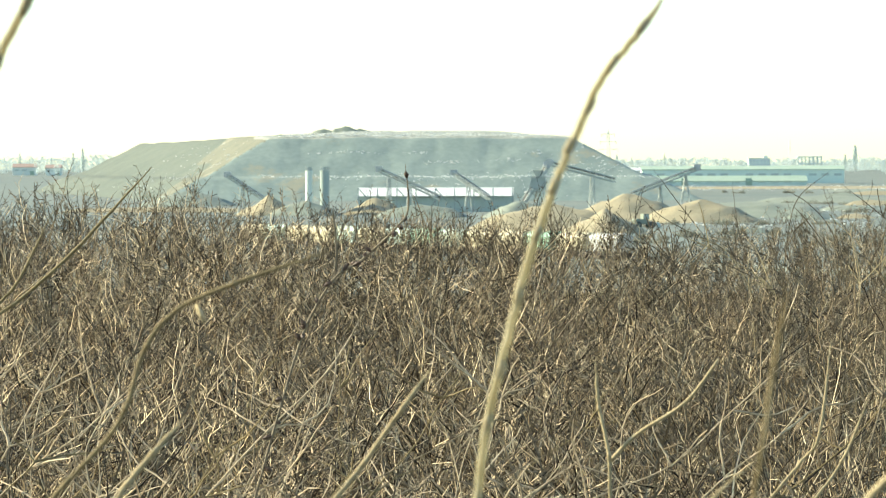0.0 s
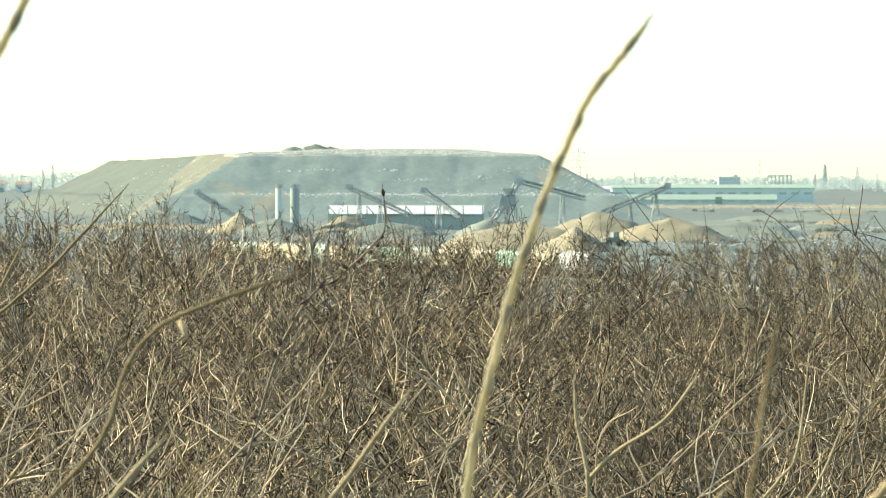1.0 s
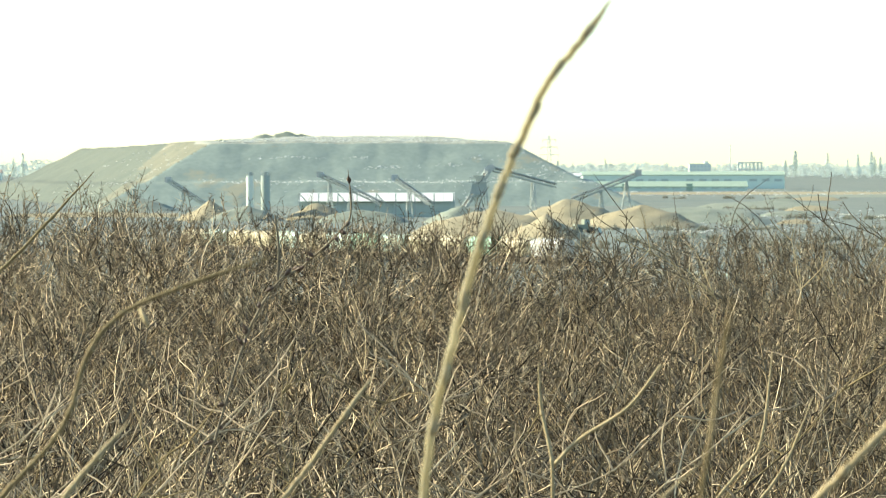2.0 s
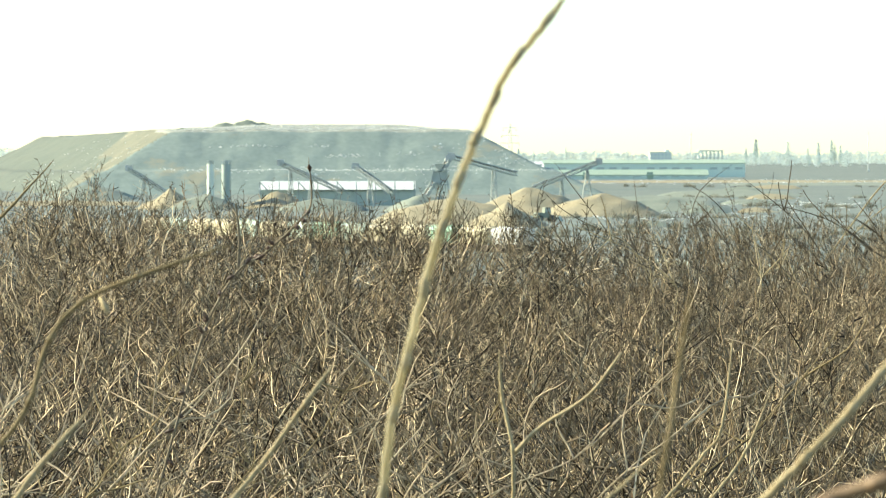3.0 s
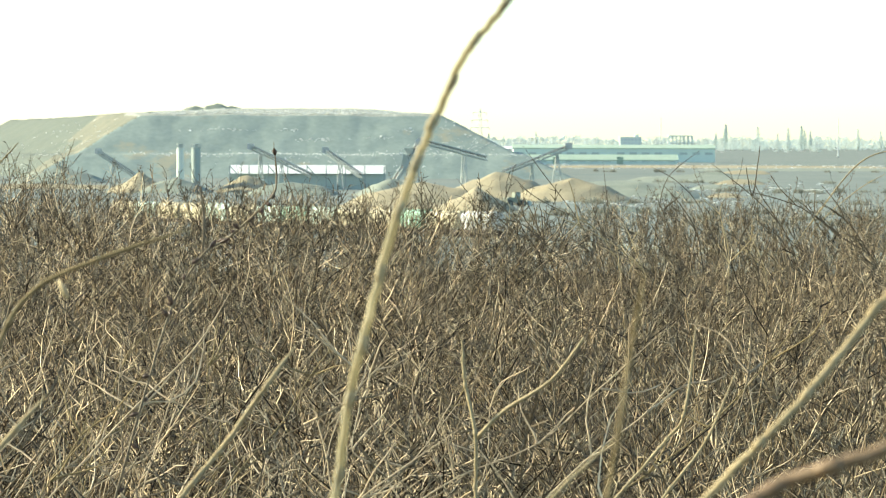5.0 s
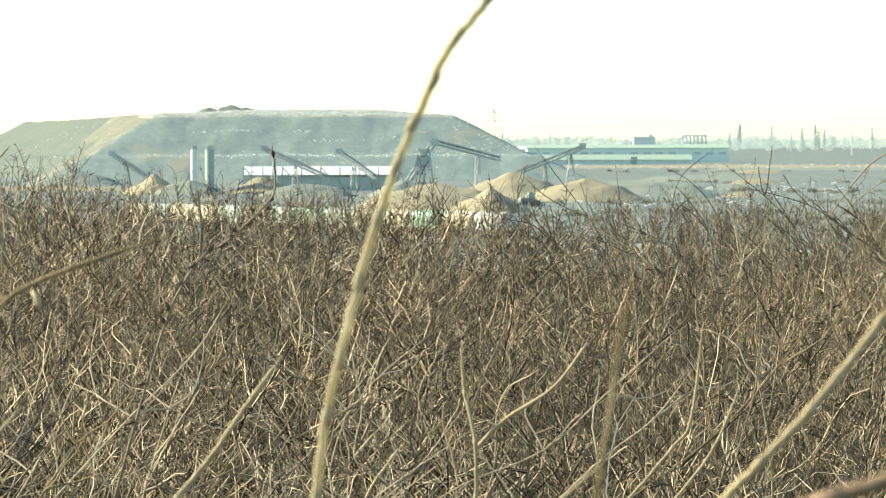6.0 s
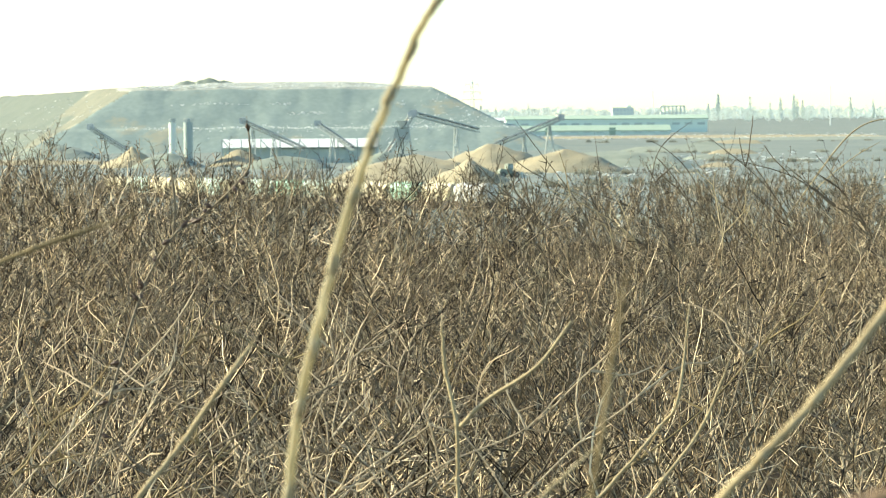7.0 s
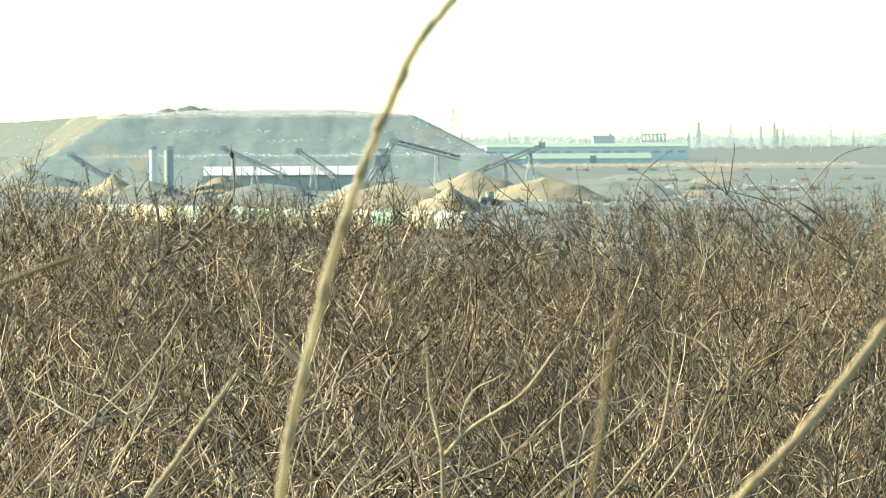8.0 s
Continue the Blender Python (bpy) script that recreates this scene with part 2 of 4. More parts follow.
def mound_z(x, y):
    """Height of the mound, and how far a place lies outside the brim."""
    out = 0.0
    for (ax, ay), (bx, by) in zip(TOP, TOP[1:] + TOP[:1]):
        ex, ey = bx - ax, by - ay
        out = max(out, ((x - ax) * -ey + (y - ay) * ex) / math.hypot(ex, ey))
    crown = 8.1 + 2.5 * step(1296, 1350, y) * step(-150, -60, x) * (1 - step(-30, 4, x) * 0.9)
    crown -= 1.2 * step(-105, -190, x) if x < -105 else 0.0
    rough = 0.5 * noise.fractal((x * 0.06, y * 0.06, 3.0), 1.0, 2.0, 4)
    gully = 0.10 * noise.noise((x * 0.22, y * 0.03, 7.0)) * min(1.0, out / 6)
    return crown - drop(out) + rough + gully, out


def on_flank(x, y):
    """How far a place lies behind the ridge that parts the front from the flank, and how far along the flank."""
    (ax, ay), (bx, by) = TOP[1], TOP[2]
    ex, ey = bx - ax, by - ay
    size = math.hypot(ex, ey)
    side = ((x - ax) * -ey + (y - ay) * ex) / size
    return side - (ay - y), ((x - ax) * ex + (y - ay) * ey) / size, side


def build_mound():
    g = Geo()
    nx, ny = 300, 170
    x0, x1, y0, y1 = -270.0, 75.0, 1232.0, 1700.0
    top = []
    for j in range(ny + 1):
        y = y0 + (y1 - y0) * (j / ny) ** 1.5
        for i in range(nx + 1):
            x = x0 + (x1 - x0) * i / nx
            z, out = mound_z(x, y)
            g.v.append((x, y, max(z, PLAIN - 0.6)))
            top.append(out)
    for j in range(ny):
        for i in range(nx):
            a = j * (nx + 1) + i
            g.f.append((a, a + 1, a + nx + 2, a + nx + 1))
    ob = whole("waste_mound", g, CLAY, "large flat-topped landfill mound with bench and tan flank, greyed for haze", "mound", kind="structure", smooth=True)
    for m in (TRASH, FLANK, TANBAND):
        ob.data.materials.append(m)
    for p in ob.data.polygons:
        c = p.center
        behind, along, side = on_flank(c.x, c.y)
        if behind > 0 and c.x < -90:
            p.material_index = 2
            if along < 88 - 2.1 * side + 70 * noise.noise((c.x * 0.03, c.y * 0.015, 1.0)):
                p.material_index = 3
        if max(top[k] for k in p.vertices) < 2.5 and p.center.x > -118:
            p.material_index = 1


build_mound()


def scraps(name, label, places, lo, hi, tilt=0.0):
    """Loose plastic and paper lying on a slope."""
    g = Geo()
    for x, y, z in places:
        s = random.uniform(lo, hi)
        m = Matrix.Translation((x, y, z)) @ Euler((tilt, 0, 0)).to_matrix().to_4x4() @ Euler((random.uniform(-0.2, 0.2), random.uniform(-0.2, 0.2), random.uniform(-0.6, 0.6))).to_matrix().to_4x4()
        g.box((0, 0, 0), (s * random.uniform(0.8, 3.6), s, s * random.uniform(0.1, 0.3)), m)
    return whole(name, g, SCRAP, label, "litter", kind="stuff")


def mound_litter():
    rng = random.Random(4)
    out = []
    # lines of litter along the slope, at a distance below the brim
    for d, a, b, n, wide in ((31, -112, 45, 260, 1.6), (12, -95, -65, 26, 0.5), (12, -60, -48, 12, 0.5), (12.5, -14, 8, 10, 1.0),
                             (19, -50, -35, 22, 0.7), (18, -30, -12, 12, 0.8), (27, -10, 22, 40, 3.0), (22, 4, 30, 40, 5.0),
                             (40, -90, 10, 40, 5.0), (9, 0, 16, 16, 4.0)):
        for _ in range(int(n * 1.5)):
            x = rng.uniform(a, b) if rng.random() < 0.6 else a + (b - a) * min(1, max(0, rng.gauss(0.5, 0.2)))
            y = 1295 - d - rng.gauss(0, wide)
            out.append((x, y, mound_z(x, y)[0] + 0.1))
    for _ in range(120):          # the tan flank
        t, d = 0.5 * rng.random() ** 1.5, rng.uniform(4, 44)
        x, y = -110 - 86 * t - 0.96 * d, 1295 + 295 * t - 0.28 * d
        out.append((x, y, mound_z(x, y)[0] + 0.15))
    scraps("slope_litter", "white plastic litter strewn along the mound's slopes", out, 0.1, 0.36, 0.47)
    out = []
    for _ in range(3500):        # the brim
        x, y = rng.uniform(-108, 0), 1295 + abs(rng.gauss(0, 24))
        out.append((x, y, mound_z(x, y)[0] + 0.2))
    scraps("brim_litter", "pale household waste spread over the mound's flat top", out, 0.12, 0.36)


mound_litter()


def heap(name, x, y, length, radius, height, mat, label, category="pile", turn=0.0, base=None, group="", seed=1):
    """A tipped pile: a ridge of the given length with slopes at rest."""
    g = Geo()
    rings, seg = 14, 40
    for i in range(rings + 1):
        f = i / rings
        for j in range(seg):
            a = 2 * math.pi * j / seg
            wob = 1 + 0.16 * noise.noise((math.cos(a) * 1.5, math.sin(a) * 1.5, seed * 7.1))
            px = math.cos(a) * radius * f * wob + length / 2 * math.copysign(min(1, abs(math.cos(a)) * 1.6), math.cos(a)) * min(1, f * 3)
            py = math.sin(a) * radius * f * wob
            h = height * (1 - f) ** 1.08
            h += height * 0.11 * noise.fractal((px * 0.25, py * 0.25, seed * 3.3), 1.0, 2.0, 3) * min(1, 4 * (1 - f))
            g.v.append((px, py, h - (0.25 if i == rings else 0)))
    for i in range(rings):
        for j in range(seg):
            k = (j + 1) % seg
            g.f.append((i * seg + j, (i + 1) * seg + j, (i + 1) * seg + k, i * seg + k))
    ob = whole(name, g, mat, label, category, group, smooth=True)
    ob.matrix_basis = pose(x, y, PLAIN if base is None else base, 0, 0, turn)
    return ob


S = "sand piles of the gravel works"
heap("sand_mound", -1.0, 742, 12, 13.5, 5.9, SAND, "long flat-crested heap of yellow sand on the plain", turn=4, group=S, seed=1)
heap("sand_mound", 10.5, 716, 0, 9.6, 5.4, SAND, "pointed heap of yellow sand, shaded on one side", group=S, seed=2)
heap("sand_mound", 18.5, 850, 8, 13, 6.8, SAND, "broad heap of yellow sand below a conveyor head", group=S, seed=3)
heap("sand_mound", 35.5, 830, 9, 11.5, 5.8, SAND, "wide low heap of yellow sand at the conveyor", group=S, seed=4)
heap("sand_mound", -80.0, 940, 0, 9.4, 5.8, SAND, "pointed heap of pale sand under a conveyor", group=S, seed=5)
heap("sand_mound", -50.5, 950, 2, 9, 4.8, SAND, "small heap of sand before the white shed", group=S, seed=6)
heap("gravel_mound", -123.0, 1130, 8, 14, 5.0, GRAVEL, "grey gravel heap at the foot of the mound", group=S, seed=7)
heap("gravel_mound", -9.0, 900, 3, 10, 4.8, GRAVEL, "grey-brown gravel heap beside the crusher", group=S, seed=8)
heap("gravel_mound", -70.0, 935, 6, 8, 4.0, GRAVEL, "low grey gravel heap beside the silos", group=S, seed=9)
heap("sand_bank", -118.0, 1000, 44, 7, 1.5, SAND, "long low bank of pale sand", "bank", group=S, seed=10)
heap("gravel_mound", 56.0, 900, 16, 12, 3.6, GRAVEL, "low grey-brown gravel ridge on the plain", group=S, seed=11)
heap("gravel_mound", -36.0, 905, 12, 8, 3.4, GRAVEL, "low grey gravel heap before the shed", group=S, seed=12)
H = "spoil heaps on the mound"
heap("spoil_mound", -96.0, 1400, 5, 4.5, 2.6, GRAVEL, "dark spoil heap on the mound's top", base=9.5, group=H, seed=13)
heap("spoil_mound", -87.5, 1400, 6, 4.5, 3.4, GRAVEL, "dark peaked spoil heap on the mound's top", base=9.6, group=H, seed=14)
heap("spoil_mound", -81.5, 1404, 5, 3.5, 2.6, GRAVEL, "flat dark spoil heap on the mound's top", base=9.6, group=H, seed=16)
heap("spoil_mound", -108.0, 1322, 3, 3.5, 2.0, GRAVEL, "small dark spoil heap at the mound's brim", base=7.3, group=H, seed=15)


# ---- gravel works ----
def conveyor(foot, head, legs, label, width=1.6):
    """An inclined belt conveyor: trusses, belt, head drum, trestle legs."""
    c = thing("belt_conveyor", label, "conveyor", group="belt conveyors")
    a, b = Vector(foot), Vector(head)
    d = (b - a).normalized()
    side = d.cross(Vector((0, 0, 1))).normalized() * width / 2
    up = Vector((0, 0, 1.15))
    for s in (-1, 1):
        g = Geo()
        o = side * s
        g.beam(a + o, b + o, 0.22).beam(a + o + up, b + o + up, 0.22)
        n = max(4, int((b - a).length / 2.2))
        for i in range(n):
            p, q = a.lerp(b, i / n), a.lerp(b, (i + 1) / n)
            g.beam(p + o, q + o + up, 0.12)
            g.beam(q + o, q + o + up, 0.12)
        part("truss", g, STEEL, c)
    part("belt", Geo().beam(a + up * 0.75, b + up * 0.75, width * 0.8, 0.12), DARK, c, "black rubber belt")
    dr = Geo().tube([b - side * 1.2 + up * 0.6, b + side * 1.2 + up * 0.6], [0.55, 0.55], 12)
    part("drum", dr, STEEL, c)
    part("head_cover", Geo().box(b + d * 0.3 + up * 0.7, (1.9, 1.9, 1.7)), CONCRETE, c, "pale sheet head cover")
    for f, spread in legs:
        p = a.lerp(b, f)
        base = Vector((p.x, p.y, PLAIN - 0.1))
        g = Geo()
        h = p.z - base.z
        for s in (-1, 1):
            g.beam(base + Vector((spread, s * 1.2, 0)), p + side * s, 0.2)
            g.beam(base + Vector((-spread, s * 1.2, 0)), p + side * s, 0.2)
            g.beam(base + Vector((spread * 0.5, s * 1.2, h * 0.5)), base + Vector((-spread * 0.5, s * 1.2, h * 0.5)), 0.14)
        part("trestle", g, STEEL, c)
    return c


conveyor((-79.0, 958, -14.8), (-93.5, 962, -5.7), [(0.72, 1.2)], "inclined grey belt conveyor over a pale sand heap")
conveyor((-33.0, 962, -12.0), (-50.5, 968, -4.2), [(0.5, 1.2), (0.85, 1.0)], "long inclined grey belt conveyor before the white shed")
conveyor((-19.0, 960, -12.0), (-29.0, 966, -5.2), [(0.6, 1.0)], "short inclined dark belt conveyor at the white shed")
conveyor((19.5, 880, -10.3), (36.6, 884, -3.6), [(0.45, 1.0), (0.84, 1.8)], "inclined belt conveyor with a trestle over sand heaps")
conveyor((-9.0, 905, -13.0), (-2.5, 910, -3.0), [(0.6, 0.8)], "steep belt conveyor feeding the crusher tower")
conveyor((16.0, 925, -6.8), (-1.5, 915, -2.2), [(0.35, 1.0)], "dark belt conveyor leaving the crusher tower")


def silo(x, y, h, r, mat, label):
    s = thing("silo", label, "silo", pose(x, y, PLAIN), "cement silos")
    part("shell", Geo().tube([Vector((0, 0, 2.2)), Vector((0, 0, h))], [r, r], 24), mat, s, smooth=False)
    part("hopper", Geo().tube([Vector((0, 0, 0.6)), Vector((0, 0, 2.2))], [0.3, r], 24), mat, s)
    for z in (2.3, h * 0.45, h * 0.75, h - 0.1):
        part("ring", Geo().tube([Vector((0, 0, z)), Vector((0, 0, z + 0.15))], [r + 0.06, r + 0.06], 24), mat, s)
    for a in range(4):
        an = math.pi / 4 + a * math.pi / 2
        part("leg", Geo().beam((r * math.cos(an), r * math.sin(an), 0), (r * math.cos(an), r * math.sin(an), 2.6), 0.25), STEEL, s)
    part("filter", Geo().box((0.2, 0, h + 0.55), (0.9, 0.9, 1.1)), STEEL, s, "grey dust filter box")
    g = Geo()
    for i in range(10):
        a = 2 * math.pi * i / 10
        g.beam((r * math.cos(a), r * math.sin(a), h), (r * math.cos(a), r * math.sin(a), h + 1.0), 0.06)
        b = 2 * math.pi * (i + 1) / 10
        g.beam((r * math.cos(a), r * math.sin(a), h + 1), (r * math.cos(b), r * math.sin(b), h + 1), 0.06)
    part("railing", g, STEEL, s)
    return s


silo(-69.2, 945, 12.4, 1.0, SILO, "slim white cement silo lit on its sunny edge")
silo(-65.0, 948, 12.4, 1.3, SILODULL, "slim grey cement silo beside the white one")


def white_shed():
    """A long open-fronted shed: posts, white fascia, braces."""
    s = thing("open_shed", "long open shed with a white sheet fascia and steel braces", "shed", pose(-35.5, 1000, PLAIN))
    L, D = 46.0, 12.0
    part("back_wall", Geo().box((0, D / 2 - 0.1, 3.5), (L, 0.2, 7.0)), GREY, s)
    for i in range(10):
        x = -L / 2 + (i + 0.5) * L / 10
        part("wall_panel", Geo().box((x, -D / 2 + 1.2, 2.1), (L / 10 - 0.08, 0.15, 4.2)), GREY, s)
    n = 14
    for i in range(n):           # white roof sheets that slope towards the works
        x = -L / 2 + (i + 0.5) * L / n
        g = Geo().box((x, 0, 0), (L / n - 0.06, 6.6, 0.12))
        g.v = [(a, -D / 2 + 2.8 + b * 0.93, 5.85 + b * 0.36 + c) for a, b, c in g.v]
        part("roof_sheet", g, WHITE, s)
    part("ridge", Geo().box((0, D / 2 - 3.0, 7.05), (L, 6.2, 0.2)), GREY, s)
    for i in range(9):
        x = -L / 2 + 0.3 + i * (L - 0.6) / 8
        part("post", Geo().box((x, -D / 2 - 0.25, 3.5), (0.3, 0.3, 7.0)), STEEL, s)
    for i in range(0, 8, 2):
        x = -L / 2 + 0.3 + i * (L - 0.6) / 8
        part("brace", Geo().beam((x, -D / 2 - 0.5, 7.0), (x + 3.4, -D / 2 - 0.5, 3.2), 0.3), STEEL, s)


white_shed()


def crusher():
    t = thing("crusher_tower", "dark steel crusher tower with slanted legs and a hopper", "crusher", pose(-4.5, 908, PLAIN))
    for x, y, lean in ((-3.0, -2, -1.6), (-3.0, 2, -1.6), (2.4, -2, 0.1), (2.4, 2, 0.1)):
        part("leg", Geo().beam((x + lean, y, 0), (x * 0.6, y, 11.0), 0.35), STEEL, t)
    for z in (3.5, 7.0, 10.8):
        part("deck", Geo().box((-0.4, 0, z), (5.4, 4.6, 0.25)), STEEL, t)
    part("housing", Geo().box((-0.4, 0, 9.0), (3.6, 3.6, 3.0)), STEEL, t, "dark sheet housing")
    part("hopper", Geo().tube([Vector((-0.4, 0, 11.0)), Vector((-0.4, 0, 12.6))], [0.9, 2.0], 4), STEEL, t)
    for s in (-1, 1):
        part("brace", Geo().beam((-3.6, 2.1 * s, 0.2), (1.4, 2.1 * s, 7.0), 0.2), STEEL, t)
        part("brace", Geo().beam((2.2, 2.1 * s, 0.2), (-2.2, 2.1 * s, 7.0), 0.2), STEEL, t)
    g = Geo()
    for i in range(6):
        g.beam((-2.9 + i, -2.3, 10.9), (-2.9 + i, -2.3, 12.0), 0.08)
    g.beam((-2.9, -2.3, 12.0), (2.1, -2.3, 12.0), 0.08)
    part("railing", g, STEEL, t)


crusher()


def loader(x, y, turn, mat, label):
    l = thing("wheel_loader", label, "loader", pose(x, y, PLAIN, 0, 0, turn))
    part("body", Geo().prism([(-3.0, 0.9), (0.2, 0.9), (0.2, 1.9), (-2.6, 2.1), (-3.0, 1.7)], -1.1, 1.1), mat, l)
    part("cab", Geo().prism([(-0.9, 1.9), (0.7, 1.9), (0.5, 3.2), (-0.8, 3.2)], -0.8, 0.8), GRAVEL, l, "grey cab with pale glass")
    part("cab_glass", Geo().prism([(-0.7, 2.2), (0.62, 2.2), (0.46, 3.0), (-0.65, 3.0)], -0.82, 0.82), SILODULL, l)
    part("arm", Geo().beam((0.3, 0, 1.6), (2.6, 0, 0.8), 0.4), mat, l)
    part("bucket", Geo().prism([(2.4, 0.1), (3.8, 0.1), (3.4, 0.4), (2.8, 1.3), (2.4, 1.2)], -1.3, 1.3), GREY, l)
    for wx in (-2.2, 1.2):
        for wy in (-1.1, 1.1):
            w = part("wheel", Geo().tube([Vector((wx, wy - 0.25, 0.72)), Vector((wx, wy + 0.25, 0.72))], [0.72, 0.72], 16), DARK, l)
            part("hub", Geo().tube([Vector((wx, wy - 0.28, 0.72)), Vector((wx, wy + 0.28, 0.72))], [0.3, 0.3], 10), mat, w)
    return l


loader(20.2, 765, 25, GRAVEL, "small pale wheel loader working beside a sand heap")


def hall(name, x, y, length, depth, eave, ridge, wall, roof, label, bays=0, turn=0.0, category="hall"):
    """A long industrial hall: walls, pitched roof, band of windows, doors."""
    h = thing(name, label, category, pose(x, y, PLAIN, 0, 0, turn))
    w = part("wall", Geo().box((0, 0, eave / 2), (length, depth, eave)), wall, h)
    g = Geo()
    o = 0.6
    k = [(-depth / 2 - o, eave), (0, ridge), (depth / 2 + o, eave), (depth / 2 + o, eave - 0.35), (-depth / 2 - o, eave - 0.35)]
    g.prism(k, -length / 2 - o, length / 2 + o)
    g.v = [(b, a, c) for a, b, c in g.v]
    g.f = [tuple(reversed(f)) for f in g.f]
    part("roof", g, roof, h)
    for i in range(bays):
        bx = -length / 2 + (i + 0.5) * length / bays
        if i % 5 == 2:
            part("gate", Geo().box((bx, -depth / 2 - 0.05, 2.1), (3.6, 0.15, 4.2)), ROOF, h)
        else:
            part("window", Geo().box((bx, -depth / 2 - 0.03, eave * 0.62), (length / bays * 0.6, 0.12, eave * 0.16)), GREY, h)
    return h


hall("industrial_hall", 113.0, 2060, 122, 30, 8.6, 10.6, WALLGREEN, ROOF, "long grey-green industrial hall with a pale roof", 16)
hall("low_hall", 97.0, 1900, 86, 16, 2.6, 5.5, WALLGREEN, ROOF, "long low shed with a pale green roof", 12, category="shed")
hall("small_shed", 40.0, 1800, 9, 8, 9.0, 10.4, WHITE, WHITE, "small white shed at the foot of the mound", 0, category="shed")


def flat_block(x, y, w, h, label, mat=PALEWALL, floors=3, bays=6):
    b = thing("concrete_block", label, "building", pose(x, y, PLAIN), "buildings on the skyline")
    part("wall", Geo().box((0, 0, h / 2), (w, 9, h)), mat, b)
    part("roof", Geo().box((0, 0, h + 0.2), (w + 1, 10, 0.4)), mat, b)
    for f in range(floors):
        z = h - (f + 0.6) * 3.0
        for i in range(bays):
            part("window", Geo().box((-w / 2 + (i + 0.5) * w / bays, -4.5, z), (w / bays * 0.6, 0.1, 1.6)), GALV, b)
    part("stair_house", Geo().box((w * 0.3, 0, h + 1.2), (3, 4, 2.0)), mat, b)
    return b


def frame_block(x, y, w, h, label):
    """An unfinished skeleton: columns and slabs."""
    b = thing("unfinished_building", label, "building", pose(x, y, PLAIN), "buildings on the skyline")
    for z in (h, h - 5.2, h - 9):
        part("slab", Geo().box((0, 0, z), (w, 9, 0.9)), PALEWALL, b)
    for i in range(7):
        for yy in (-4, 4):
            part("column", Geo().box((-w / 2 + 0.5 + i * (w - 1) / 6, yy, h / 2), (0.7, 0.7, h)), PALEWALL, b)
    return b


flat_block(156.0, 2600, 16.5, 14.8, "pale grey flat-roofed concrete block on the skyline")
frame_block(194.5, 2600, 19, 16.0, "bare concrete frame building on the skyline")


def mast(x, y, h, label, w=0.35):
    m = thing("mast", label, "mast", pose(x, y, PLAIN), "thin masts on the skyline")
    part("pole", Geo().tube([Vector((0, 0, 0)), Vector((0, 0, h))], [w, w * 0.6], 8), GALV, m)
    part("footing", Geo().box((0, 0, 0.3), (2, 2, 0.6)), CONCRETE, m)
    return m


mast(172.5, 2500, 29, "thin grey lattice mast on the skyline", 0.5)
mast(316.0, 2600, 30, "thin grey lattice mast beyond the plain", 0.5)


def pylon(x, y, h, label):
    p = thing("pylon", label, "pylon", pose(x, y, PLAIN), "power pylons")
    for sx in (-1, 1):
        for sy in (-1, 1):
            part("leg", Geo().beam((2.6 * sx, 2.6 * sy, 0), (0.5 * sx, 0.5 * sy, h), 0.3), GALV, p)
    g = Geo()
    n = 10
    for i in range(n):
        a, b = i / n, (i + 1) / n
        wa, wb = 2.6 - 2.1 * a, 2.6 - 2.1 * b
        for sy in (-1, 1):
            g.beam((-wa, sy * wa, h * a), (wb, sy * wb, h * b), 0.16).beam((wa, sy * wa, h * a), (-wb, sy * wb, h * b), 0.16)
    part("bracing", g, GALV, p)
    for z, w in ((h * 0.62, 6.5), (h * 0.77, 5.5), (h * 0.92, 4.5)):
        part("crossarm", Geo().beam((-w, 0, z), (w, 0, z), 0.4), GALV, p)
        for s in (-1, 1):
            part("insulator", Geo().beam((w * s, 0, z), (w * s, 0, z - 1.8), 0.25), GREY, p)
    return p


pylon(35.5, 2300, 34.5, "grey lattice power pylon behind the mound")
pylon(-168.0, 1700, 26.0, "thin power pylon peeping over the mound")


def plain_litter():
    rng = random.Random(8)
    out = []
    for _ in range(700):
        y = rng.gauss(1740, 60)
        x = y * rng.uniform(0.032, 0.135)
        out.append((x, y, PLAIN + 0.3))
    for _ in range(120):
        y = rng.gauss(1000, 60)
        x = y * rng.uniform(0.06, 0.12)
        out.append((x, y, PLAIN + 0.2))
    for _ in range(60):
        y = rng.gauss(800, 25)
        x = y * rng.uniform(0.02, 0.10)
        out.append((x, y, PLAIN + 0.2))
    scraps("plain_litter", "pale rubble and litter strewn over the plain", out, 0.2, 0.75)


plain_litter()
heap("sand_bank", 145.0, 1700, 150, 16, 1.3, SAND, "long low pale bank across the plain", "bank", group=S, seed=21)
heap("sand_bank", 190.0, 1560, 110, 14, 1.4, GRAVEL, "long low grey-brown bank across the plain", "bank", group=S, seed=22)
heap("gravel_mound", 95.0, 1180, 30, 14, 2.6, GRAVEL, "broad low grey bank on the plain", group=S, seed=23)
heap("gravel_mound", 60.0, 1050, 24, 12, 2.2, GRAVEL, "broad low brown bank on the plain", group=S, seed=24)


R = "rubble heaps on the plain"
for i, (hx, hy, hl, hr, hh) in enumerate(((64, 870, 5, 4, 1.6), (78, 880, 4, 3.5, 1.3), (42, 715, 3, 2.5, 1.2), (62, 985, 7, 5, 1.8), (112, 1330, 8, 6, 2.0),
                                          (134, 1420, 12, 6, 1.8), (88, 1010, 10, 5, 1.6), (104, 1120, 8, 5, 1.8))):
    heap("rubble_mound", hx, hy, hl, hr, hh, SAND if i % 2 else GRAVEL,
         "small pale sandy heap on the plain" if i % 2 else "small grey-brown earth heap on the plain", group=R, seed=31 + i)


